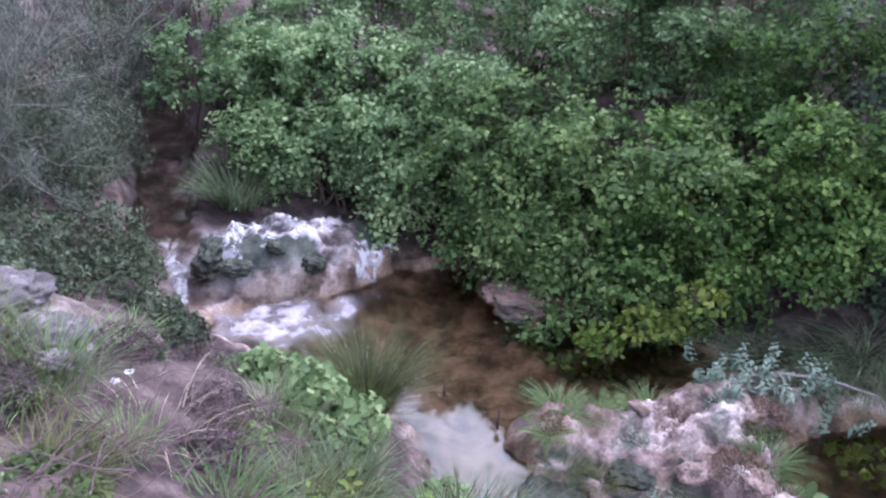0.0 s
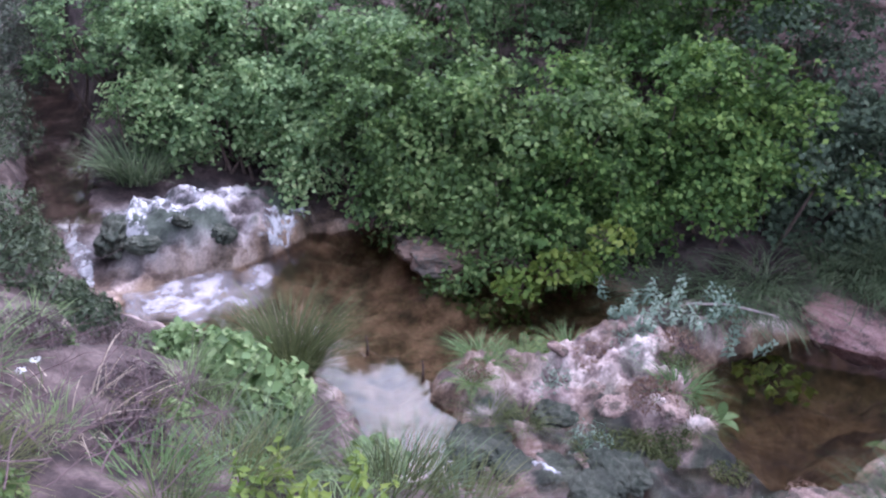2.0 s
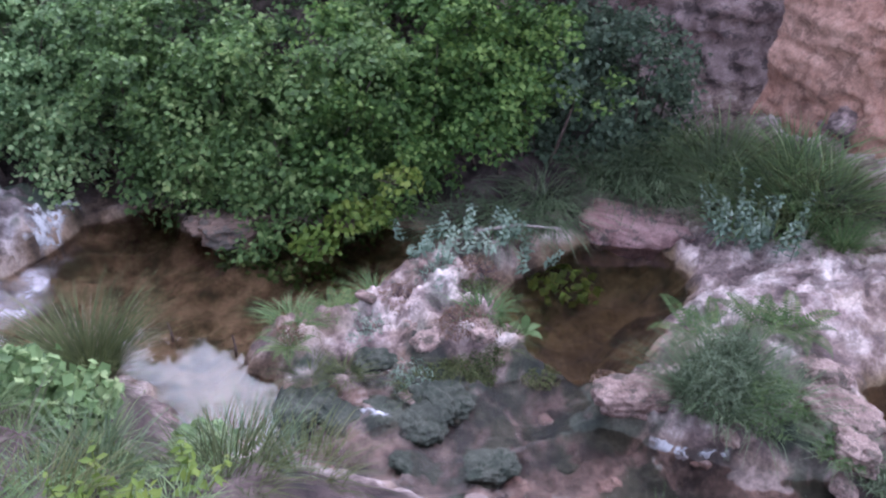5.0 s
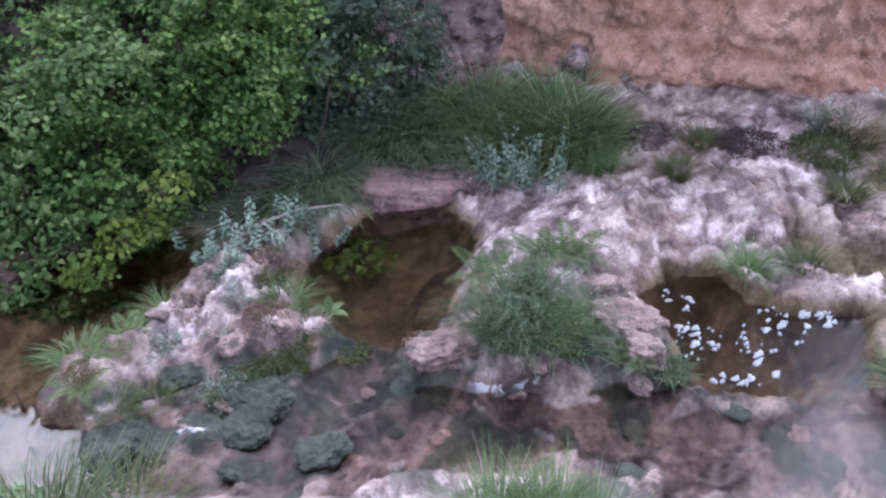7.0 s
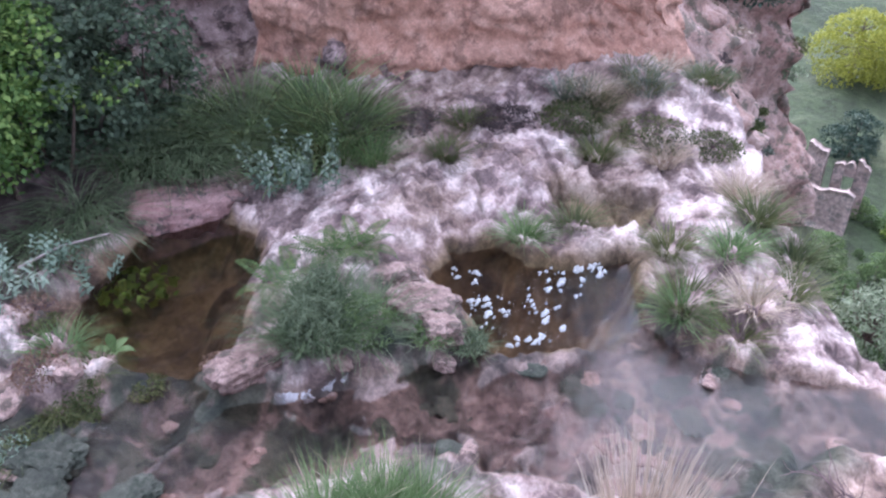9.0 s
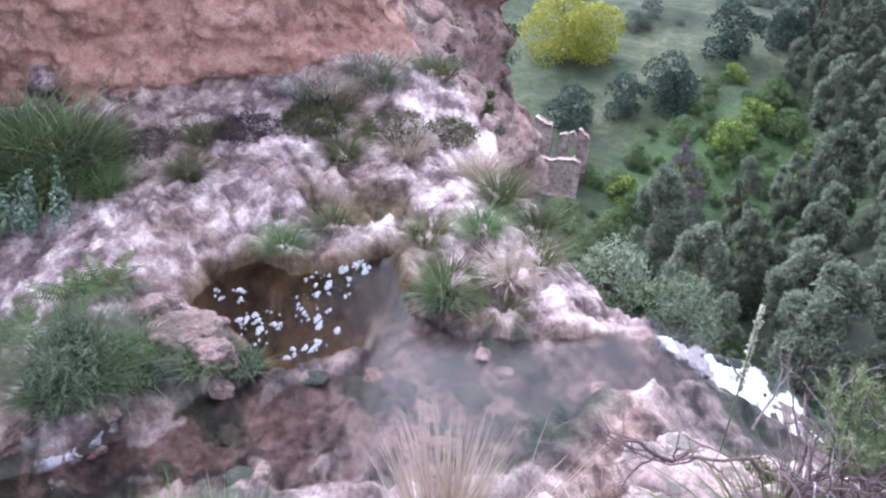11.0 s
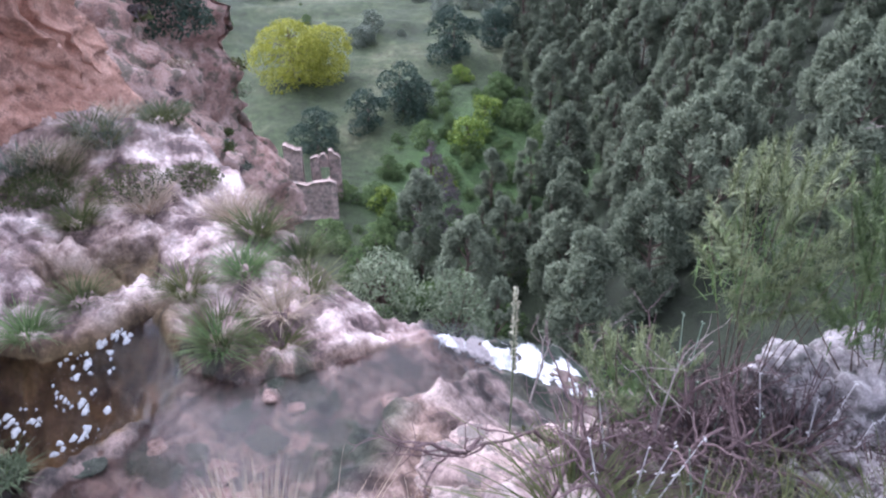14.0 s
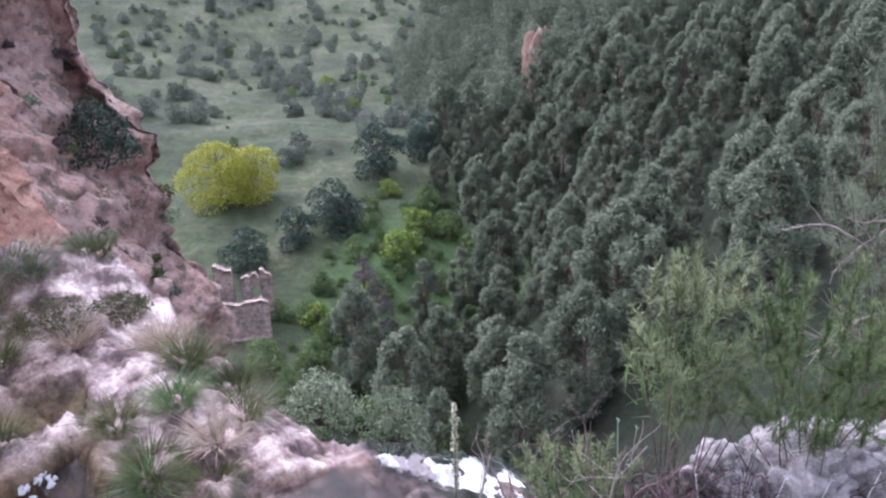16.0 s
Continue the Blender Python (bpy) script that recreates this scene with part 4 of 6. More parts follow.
def tuft(name, label, x, y, n, height, spread, width, mat, seed, droop=0.35, root=0.06, group="", category="grass tuft", lean=(0, 0), z=None, extra=None):
    ob = thing(name, rooted(x, y, -0.02) if z is None else pose(x, y, z), label, category, group)
    r = np.random.default_rng(seed)
    a = r.uniform(0, 2 * np.pi, n)
    rr = root * np.sqrt(r.random(n))
    roots = np.stack([rr * np.cos(a), rr * np.sin(a), np.zeros(n)], 1)
    out = spread * r.random(n) ** 0.7
    h = height * (0.45 + 0.55 * r.random(n))
    tips = roots + np.stack([out * np.cos(a + 0.4 * r.normal(size=n)) + lean[0], out * np.sin(a + 0.4 * r.normal(size=n)) + lean[1], h], 1)
    v, f = blades(roots, tips, width * (0.6 + 0.8 * r.random(n)), 5, droop)
    part("grass", mesh_of("grass", v, f, mat), ob)
    if extra:
        m2, n2, h2 = extra
        a = r.uniform(0, 2 * np.pi, n2)
        roots = np.stack([root * np.cos(a), root * np.sin(a), 0 * a], 1)
        tips = roots + np.stack([0.6 * spread * np.cos(a), 0.6 * spread * np.sin(a), h2 * (0.5 + 0.5 * r.random(n2))], 1)
        v, f = blades(roots, tips, width, 5, droop)
        part("dry_grass", mesh_of("dry_grass", v, f, m2), ob, "bleached dry grass")
    return ob


def dome(n, rad, height, seed):
    r = np.random.default_rng(seed)
    d = unit(r.normal(size=(n, 3)))
    d[:, 2] = np.abs(d[:, 2])
    q = (0.55 + 0.45 * r.random(n) ** 0.5)[:, None]
    return d * q * [rad, rad, height] * (1 + 0.18 * fbm(d * 2 + seed, 2.0, 3)[:, None]), d


def mound(name, label, x, y, rad, height, n, leaf, mat, seed, width=0.5, category="shrub", group="", z=None, twigs=12, wood=None, spread=0.6):
    """A low rounded shrub: twigs from one root and leaves over them."""
    ob = thing(name, rooted(x, y, -0.03) if z is None else pose(x, y, z), label, category, group)
    p, d = dome(n, rad, height, seed)
    r = np.random.default_rng(seed)
    v, f = leaves(p, d + [0, 0, 0.4], leaf * (0.6 + 0.8 * r.random(n)), width, spread=spread)
    part("foliage", mesh_of("foliage", v, f, mat), ob)
    if twigs:
        p, d = dome(twigs, rad * 1.02, height * 1.02, seed + 5)
        t = np.linspace(0, 1, 6)[:, None]
        paths = [t * q + 0.06 * rad * np.sin(t * 5 + r.uniform(0, 6)) * r.normal(size=3) * t for q in p]
        v, f = tubes(paths, [(0.007, 0.002)] * twigs, 4)
        tagged(part("wood", mesh_of("wood", v, f, wood or M_bark), ob), kind="stuff")
    return ob


def branching(r, start, way, length, depth, spread=0.6, kids=3, wander=0.25, seg=6):
    """Twigs that fork: paths and radii."""
    paths, radii = [], []
    todo = [(np.array(start, float), unit(np.array(way, float)), length, depth)]
    while todo:
        p, d, ln, k = todo.pop()
        pts = [p]
        for _ in range(seg):
            d = unit(d + wander * r.normal(size=3) * 0.5 + [0, 0, 0.04])
            p = p + d * ln / seg
            pts.append(p)
        paths.append(np.array(pts))
        radii.append((0.0035 * (k + 0.6), 0.0035 * max(k - 0.35, 0.25)))
        if k > 0:
            for _ in range(kids):
                i = r.integers(2, seg + 1)
                todo.append((pts[i], unit(d + spread * r.normal(size=3)), ln * r.uniform(0.5, 0.75), k - 1))
    return paths, radii


def dead_shrub(name, label, x, y, starts, seed, mat, depth=2, length=0.4, kids=3, spread=0.7, z=None, thick=1.0, group="", wander=0.3):
    ob = thing(name, rooted(x, y, -0.02) if z is None else pose(x, y, z), label, "shrub", group)
    r = np.random.default_rng(seed)
    paths, radii = [], []
    for s, w in starts:
        p, q = branching(r, s, w, length * r.uniform(0.8, 1.2), depth, spread, kids, wander)
        paths += p
        radii += [(a * thick, b * thick) for a, b in q]
    v, f = tubes(paths, radii, 4)
    tagged(part("wood", mesh_of("wood", v, f, mat, True), ob), kind="stuff")
    return ob, paths


def fern(x, y, n, length, seed, mat=None, z=None, label="green fern with arching fronds at the water's edge", droop=0.55):
    ob = thing("fern", rooted(x, y) if z is None else pose(x, y, z), label, "fern", "ferns by the pools")
    r = np.random.default_rng(seed)
    for k in range(n):
        a = 2 * np.pi * (k + r.uniform(-0.3, 0.3)) / n
        ln = length * r.uniform(0.7, 1.1)
        t = np.linspace(0, 1, 22)
        rad = ln * np.sin(t * 1.35) * 0.85
        zz = ln * (0.75 * t - droop * 1.15 * t * t)
        rib = np.stack([rad * np.cos(a), rad * np.sin(a), zz], 1)
        side = np.array([-np.sin(a), np.cos(a), 0])
        vs, fs = [], []
        for i in range(2, 22):
            w = 0.26 * ln * np.sin(np.pi * min(1, 0.12 + 0.88 * t[i])) * 0.8 * (1.12 - t[i])
            d = rib[i] - rib[i - 1]
            for sgn in (-1, 1):
                c0, c1 = rib[i], rib[i] + side * sgn * w + d * 0.9 + [0, 0, -0.12 * w]
                m = (c0 + c1) / 2
                e = d * 0.42
                j = len(vs)
                vs += [c0, m + e, c1, m - e]
                fs.append([j, j + 1, j + 2, j + 3] if sgn > 0 else [j, j + 3, j + 2, j + 1])
        v, f = tubes([rib], [(0.004, 0.001)], 4)
        vv, ff = join_arrays([(np.array(vs), np.array(fs)), (v, f)])
        part("frond", mesh_of("frond", vv, ff, mat or M_fern), ob)
    return ob


def sprigs(name, label, x, y, n, height, spread, leaf, mat, seed, pairs=9, z=None, group="", width=0.42, category="plant"):
    """Upright stalks with paired leaves, as sage has."""
    ob = thing(name, rooted(x, y, -0.01) if z is None else pose(x, y, z), label, category, group)
    r = np.random.default_rng(seed)
    for _ in range(n):
        a, o = r.uniform(0, 2 * np.pi), spread * np.sqrt(r.random())
        b = np.array([o * np.cos(a), o * np.sin(a), 0])
        h = height * r.uniform(0.55, 1.0)
        tip = b + [0.25 * h * r.normal() * 0.5 + 0.5 * b[0], 0.25 * h * r.normal() * 0.5 + 0.5 * b[1], h]
        t = np.linspace(0, 1, 6)[:, None]
        path = b + (tip - b) * t
        c, nrm, sz = [], [], []
        for i in range(pairs):
            q = 0.15 + 0.85 * i / (pairs - 1)
            for s in (0, 1):
                ph = i * 1.57 + s * np.pi
                c.append(b + (tip - b) * q + np.array([np.cos(ph), np.sin(ph), 0.25]) * leaf * 0.45 * (1.15 - 0.6 * q))
                nrm.append([0.3 * np.cos(ph), 0.3 * np.sin(ph), 1])
                sz.append(leaf * (1.15 - 0.6 * q))
        v1, f1 = leaves(np.array(c), np.array(nrm, float), np.array(sz), width, spread=0.25)
        v2, f2 = tubes([path], [(0.005, 0.002)], 4)
        f2 = np.concatenate([f2[:, [0, 1, 2]], f2[:, [0, 2, 3]]])
        v, f = join_arrays([(v1, f1), (v2, f2)])
        part("stalk", mesh_of("stalk", v, f, mat), ob)
    return ob


# ---- things by the upstream fall and on the camera's bank ----
def over_ground(name, label, path, width, mat, lift=0.02, seed=0, n=90, m=11, ripple=0.03, category="water", group="", drop=None, torn=0.9, ragged=0.5):
    """Running white water that hugs the rock under it, with a ragged outline."""
    path = np.array(path, float)
    s = np.r_[0, np.cumsum(np.linalg.norm(np.diff(path, axis=0), axis=1))]
    q = np.linspace(0, s[-1], n)
    px, py = np.interp(q, s, path[:, 0]), np.interp(q, s, path[:, 1])
    w = np.interp(q, s, width)
    tang = unit(np.stack([np.gradient(px), np.gradient(py)], 1))
    u = np.linspace(-1, 1, m)
    edge = np.stack([q * 6, 0 * q + seed, 0 * q], 1)
    wl, wr = w * (1 + ragged * fbm(edge, 1, 3)), w * (1 + ragged * fbm(edge + 40, 1, 3))
    uu = np.where(u[None] < 0, u[None] * wl[:, None], u[None] * wr[:, None])
    X, Y = px[:, None] - tang[:, 1:] * uu, py[:, None] + tang[:, :1] * uu
    Z = terrain(X, Y)[0]
    Z = np.maximum(Z, np.quantile(Z, 0.25, axis=1, keepdims=True) - 0.02)
    if drop is not None:
        Z = np.minimum(Z, np.interp(q, s, drop)[:, None] + 0.05)
        Z = 0.35 * Z + 0.65 * np.interp(q, s, drop)[:, None]
    P = np.stack([X, Y, Z], -1).reshape(-1, 3)
    prof = (1 - np.abs(u) ** 3)[None].repeat(n, 0).ravel()
    P[:, 2] += lift * (2 * prof - 1) + ripple * prof * fbm(P, 14, 4, 0.6, seed=seed)
    f = grid_faces(n, m)
    mid = P[f].mean(1)
    across = np.abs(np.tile((u[:-1] + u[1:]) / 2, n - 1))
    f = f[fbm(mid, 11.0, 3, 0.6, seed=seed + 60.0) + torn * (1 - across) > 0.1]
    me = mesh_of(name, P, f, mat, True)
    ends = np.minimum(1, 6 * np.minimum(np.linspace(0, 1, n) + 0.02, np.linspace(1, 0, n) + 0.02))
    floats(me, "thick", ((1 - np.abs(u) ** 2.2)[None] * ends[:, None]).ravel())
    return tagged(new(name, me), label, category, group)


over_ground("cascade", "thin white strand of falling water beside dark moss", [(-2.0, 5.75), (-1.85, 5.45), (-1.72, 5.2), (-1.6, 4.98)], [0.16, 0.12, 0.05, 0.07], M_spray, 0.012, 1, torn=4, group="cascades of the little fall")
over_ground("cascade", "white foaming spout at the end of the rock", [(-0.06, 6.16), (-0.18, 5.96), (-0.33, 5.74), (-0.46, 5.56)], [0.04, 0.08, 0.11, 0.05], M_spray, 0.012, 5, 60, ripple=0.02, torn=4, ragged=0.5, group="cascades of the little fall")
for k, (a, b, c, w) in enumerate([((-1.5, 5.75), (-1.38, 5.5), (-1.28, 5.25), 0.07), ((-1.3, 5.9), (-1.15, 5.62), (-1.02, 5.4), 0.05), ((-1.02, 5.95), (-0.92, 5.72), (-0.84, 5.5), 0.035), ((-1.7, 5.72), (-1.45, 5.68), (-1.2, 5.66), 0.06)]):
    over_ground("cascade", "milky water film running down pale rock", [a, b, c], [w * 1.4, w * 1.9, w * 1.2], M_spray, 0.006, 11 + k, 70, torn=4, ragged=0.7, group="cascades of the little fall")
over_ground("cascade", "small white riffle between mossy stones", [(1.34, 3.12), (1.42, 3.06), (1.52, 3.02)], [0.03, 0.06, 0.03], M_spray, 0.012, 7, 60, ripple=0.01, torn=3, group="riffles of the stream")
over_ground("cascade", "small white riffle under a flat stone", [(2.78, 2.28), (2.95, 2.12), (3.12, 2.0)], [0.02, 0.03, 0.02], M_spray, 0.012, 8, 40, torn=3, group="riffles of the stream")

for k, (x, y, sx, sy, sz) in enumerate([(-1.52, 5.42, 0.24, 0.42, 0.36), (-1.24, 5.3, 0.34, 0.15, 0.14), (-0.72, 5.5, 0.26, 0.17, 0.16), (-1.0, 5.4, 0.2, 0.12, 0.1)]):
    boulder(MOSSY, k, x, y, (sx, sy, sz * 0.8), (10 * k, 15, 40 * k), 0.74, "dark wet mossy stone in the small waterfall", "mossy stones of the fall", "mossy_stone")
# a pale half-clear patch on the pool, thinning towards its ragged edge
xs, ys = np.meshgrid(np.linspace(-1.7, 0.0, 50), np.linspace(4.25, 5.75, 46), indexing="ij")
q2 = np.stack([xs, ys, 0 * xs], -1).reshape(-1, 3)
edge = 1 - ((xs + 0.82) * 0.86 + (ys - 4.98) * 0.5).ravel() ** 2 / 0.46 - (-(xs + 0.82) * 0.5 + (ys - 4.98) * 0.86).ravel() ** 2 / 0.17 + 0.45 * fbm(q2, 5, 4, seed=6.0)
q2[:, 2] = -0.002 + 0.006 * fbm(q2, 9, 3, seed=2.0)
f = grid_faces(50, 46)
me = mesh_of("churned_water", q2, f[(edge[f] > 0.0).all(1)], M_milky, True)
floats(me, "thick", 0.85 * smooth(0.0, 0.9, edge))
tagged(new("churned_water", me), "pale milky water below the little fall", "water")
tuft("grass_tuft", "bright green grass clump beside the upstream brook", -1.55, 6.35, 500, 0.45, 0.25, 0.012, M_bluegrass, 3, 0.4, 0.25)
mound("shrub", "dark green low shrub beside the cascade", -2.15, 4.75, 0.42, 0.5, 2600, 0.04, M_duskfern, 21)
mound("shrub", "dark green low shrub over the bank rocks", -2.45, 4.1, 0.45, 0.4, 2600, 0.04, M_duskfern, 23)
mound("shrub", "dark green low shrub over the bank rocks", -2.75, 3.5, 0.45, 0.4, 2600, 0.04, M_olive, 24)
for k, (x, y, rad, h) in enumerate([(-2.0, 4.4, 0.36, 0.3), (-1.62, 4.3, 0.26, 0.2), (-1.95, 4.9, 0.24, 0.3), (-2.4, 3.65, 0.42, 0.3), (-2.1, 3.3, 0.3, 0.22), (-2.6, 3.2, 0.35, 0.25), (-1.35, 4.1, 0.22, 0.16), (-2.1, 3.95, 0.3, 0.25)]):
    mound("shrub", "dark leafy undergrowth below the little fall", x, y, rad, h, 1300, 0.04, M_duskfern, 380 + k, 0.5, "shrub", "undergrowth by the fall", twigs=16)
mound("shrub", "dark green low shrub over the brook", -2.75, 5.3, 0.5, 0.7, 3000, 0.04, M_duskfern, 22)

tuft("rush_clump", "olive green rush clump with brown base in the pool", -0.08, 3.9, 900, 0.58, 0.27, 0.006, M_rush, 5, 0.42, 0.15, extra=(M_dry, 110, 0.4))
for k, (x, y, rad, h, n) in enumerate([(-0.78, 4.05, 0.24, 0.24, 220), (-0.55, 3.8, 0.26, 0.26, 260), (-0.34, 3.5, 0.24, 0.34, 260), (-0.28, 3.25, 0.22, 0.36, 230), (-0.02, 3.32, 0.15, 0.24, 120), (-1.0, 3.9, 0.2, 0.2, 140), (0.45, 2.95, 0.18, 0.2, 150), (-0.12, 2.95, 0.2, 0.26, 120)]):
    mound("spring_plant", "leafy bright green plant on the stream bank", x, y, rad, h, int(n * 1.5), 0.062, M_spring, 30 + k, 0.85, "plant", "leafy plants on the bank", wood=M_fern)
for k, (x, y, rad, h) in enumerate([(-1.0, 3.45, 0.24, 0.22), (-0.72, 2.8, 0.22, 0.16), (-1.5, 2.3, 0.26, 0.2), (-0.6, 2.4, 0.2, 0.14), (-1.2, 3.0, 0.2, 0.16)]):
    mound("heather", "purple-grey twiggy heather on the bank", x, y, rad, h, 1100, 0.035, M_heather, 50 + k, 0.16, "shrub", "heather mounds", wood=M_purplewood, twigs=60)
for k, (x, y, n, h, mt, lab) in enumerate([(-1.35, 2.55, 260, 0.35, M_grass, "green"), (-0.45, 2.1, 240, 0.14, M_grass, "green"), (-1.7, 2.55, 300, 0.4, M_rush, "olive"), (-1.1, 2.0, 200, 0.2, M_rush, "olive"), (-1.95, 2.2, 260, 0.4, M_rush, "olive"),
                                           (-0.85, 2.5, 40, 0.28, M_dry, "dry"), (-1.45, 1.75, 200, 0.2, M_rush, "olive"), (-0.2, 2.2, 220, 0.3, M_rush, "olive"), (0.5, 2.35, 260, 0.35, M_rush, "olive"), (0.62, 2.62, 240, 0.3, M_bluegrass, "grey green"), (-0.05, 2.45, 200, 0.3, M_bluegrass, "grey green"), (0.85, 2.45, 240, 0.25, M_rush, "olive")]):
    tuft("grass_tuft", lab + " grass tuft on the dark bank soil", x, y, n, h * 0.85, 0.18, 0.006, mt, 70 + k, 0.5, 0.22, group="grass tufts on the bank")
for k, (x, y) in enumerate([(-1.2, 1.95), (-0.9, 2.15), (-1.5, 2.1), (-0.7, 1.9), (-0.6, 2.6), (-1.15, 2.5), (-1.35, 2.25), (-1.0, 1.8), (-1.6, 1.85), (-0.8, 2.35)]):
    r = np.random.default_rng(90 + k)
    st = [((0.2 * r.normal(), 0.2 * r.normal(), 0.02), (r.normal(), r.normal(), 0.12)) for _ in range(9)]
    dead_shrub("dead_twigs", "tangled dry purple-brown twigs lying on soil", x, y, st, 95 + k, M_purplewood, 1, 0.42, 3, 0.5, thick=0.8, group="dry twigs on the bank")
sprigs("yellow_plant", "pale yellow-green leafy stalks on the bank", 0.02, 2.15, 9, 0.22, 0.16, 0.09, M_yellowleaf, 101, 4, width=0.5)
sprigs("yellow_plant", "pale yellow-green leafy stalks on the bank", 0.28, 2.2, 7, 0.18, 0.16, 0.08, M_yellowleaf, 102, 4, width=0.5)
for k, (x, y, s) in enumerate([(-1.9, 3.1, (0.5, 0.34, 0.24)), (-1.5, 2.85, (0.4, 0.3, 0.24)), (-2.3, 3.6, (0.34, 0.24, 0.18)), (-1.35, 2.7, (0.25, 0.2, 0.16)), (-1.75, 2.75, (0.35, 0.22, 0.18))]):
    boulder(BANKROCKS, k, x, y, s, (5, 10 * k, 30 * k), 0.7, "grey lichen-spotted rock on the grassy bank", "grey rocks of the bank")
for k, (x, y) in enumerate([(-1.0, 2.62), (-1.02, 2.52), (-1.55, 2.0)]):
    ob = thing("white_flower", rooted(x, y, -0.01), "small white flower on a thin stem", "flower", "white flowers")
    v, f = tubes([np.array([(0, 0, 0), (0.01, 0, 0.08), (0, 0.01, 0.16)])], [(0.003, 0.002)], 4)
    part("stem", mesh_of("stem", v, f, M_fern), ob)
    a = np.arange(6) * np.pi / 3
    v, f = leaves(np.stack([0.014 * np.cos(a), 0.014 * np.sin(a), 0.165 + 0 * a], 1), np.stack([0 * a, 0 * a, 1 + 0 * a], 1), 0.026 if k < 2 else 0.018, 0.8, spread=0.1)
    part("blossom", mesh_of("blossom", v, f, M_petal), ob)

r = np.random.default_rng(125)
for k in range(34):
    x, y = r.uniform(-1.9, 0.5), r.uniform(1.85, 3.2)
    if k % 3:
        tuft("grass_tuft", "short fine grass on the bank soil", x, y, 150, r.uniform(0.08, 0.2), 0.1, 0.005, (M_grass, M_rush, M_reed)[k % 3], 500 + k, 0.5, 0.14, group="grass tufts on the bank")
    else:
        mound("bank_herb", "small green herb on the dark bank soil", x, y, 0.12, 0.08, 260, 0.035, M_fern if k % 2 else M_spring, 500 + k, 0.6, "plant", "herbs on the bank", twigs=0)

# feathery shrubs of the camera's bank, upstream
def feathery(x, y, rad, height, seed, n=900, mat=None, label="grey-green feathery shrub with bare pale twigs on the bank"):
    ob = thing("feathery_shrub", rooted(x, y, -0.05), label, "shrub", "feathery shrubs")
    r = np.random.default_rng(seed)
    starts = [((0.1 * r.normal(), 0.1 * r.normal(), 0), (0.6 * r.normal(), 0.6 * r.normal(), 1.2)) for _ in range(6)]
    paths, radii = [], []
    for s, w in starts:
        p, q = branching(r, s, w, height * 0.6, 2, 0.55, 4, 0.2)
        paths += p
        radii += [(a * 1.3, b * 1.3) for a, b in q]
    v, f = tubes(paths, radii, 4)
    part("branch", mesh_of("branch", v, f, M_deadwood, True), ob, "bare pale twigs")
    pts = np.concatenate([q[2:] for q in paths])
    idx = r.integers(0, len(pts), n * 9)
    base = pts[idx] + 0.05 * rad * r.normal(size=(len(idx), 3))
    v, f = blades(base, base + 0.09 * unit(r.normal(size=(len(idx), 3)) + [0, 0, 0.7]), 0.006, 2, 0.2)
    part("foliage", mesh_of("foliage", v, f, mat or M_olive), ob)
    return ob


for k, (x, y, rad, h) in enumerate([(-3.0, 4.9, 0.8, 1.5), (-3.4, 5.8, 0.9, 1.5), (-2.7, 4.1, 0.6, 1.0), (-3.7, 6.9, 1.0, 1.7), (-3.9, 4.7, 0.9, 1.9)]):
    feathery(x, y, rad, h, 110 + k, 900, M_feather)
for k, (x, y, rad, h) in enumerate([(-2.75, 6.3, 0.45, 0.8), (-2.95, 7.1, 0.5, 0.9), (-2.65, 5.6, 0.4, 0.6), (-3.1, 4.5, 0.5, 0.8), (-3.3, 7.9, 0.6, 1.0), (-2.95, 3.9, 0.45, 0.6)]):
    mound("shrub", "dusky grey-green shrub on the steep bank above the brook", x, y, rad, h, 3200, 0.045, M_feather if k % 2 else M_duskfern, 640 + k, 0.3, "shrub", "shrubs of the steep bank", twigs=30, wood=M_deadwood)
mound("shrub", "dark olive undergrowth over the bank above the brook", -3.2, 5.2, 0.8, 0.8, 3500, 0.045, M_duskfern, 119, 0.35)
mound("shrub", "dark olive undergrowth over the bank above the brook", -3.6, 6.4, 0.9, 0.9, 3500, 0.045, M_duskfern, 120, 0.35)

# ---- things between the pools ----
for k, (x, y, s) in enumerate([(1.59, 3.57, (0.26, 0.24, 0.24)), (1.07, 3.33, (0.36, 0.3, 0.2)), (1.84, 3.05, (0.34, 0.26, 0.2)), (1.88, 2.45, (0.26, 0.2, 0.12)), (1.65, 2.87, (0.2, 0.26, 0.16)), (0.9, 3.1, (0.2, 0.2, 0.14)), (1.25, 3.1, (0.3, 0.2, 0.12)), (1.5, 2.65, (0.22, 0.18, 0.1))]):
    boulder(MOSSY, k + 1, x, y, (s[0] * 1.1, s[1], s[2] * 0.7), (0, 4 * k, 50 * k), 0.5, "dark mossy stone in the shallow stream", "mossy stones in the stream", "mossy_stone")
r = np.random.default_rng(366)
ISLES = [(1.72, 3.75, 2.05, 3.45), (2.05, 3.45, 2.38, 3.35), (2.62, 2.56, 3.12, 2.46), (3.6, 1.72, 3.92, 2.1), (1.6, 3.95, 2.3, 4.15), (2.9, 2.35, 3.5, 1.95)]
for k in range(18):
    a, b, c, e = ISLES[k % 6]
    t = r.random()
    x, y = a + (c - a) * t + 0.09 * r.normal(), b + (e - b) * t + 0.09 * r.normal()
    q = r.uniform(0.06, 0.15)
    boulder(ISLAND, k, x, y, (q * 1.5, q, q * 0.5), (12 * r.normal(), 12 * r.normal(), r.uniform(0, 360)), 0.6, "crusty pinkish lump of rock beside the pool", "rock lumps between the pools")
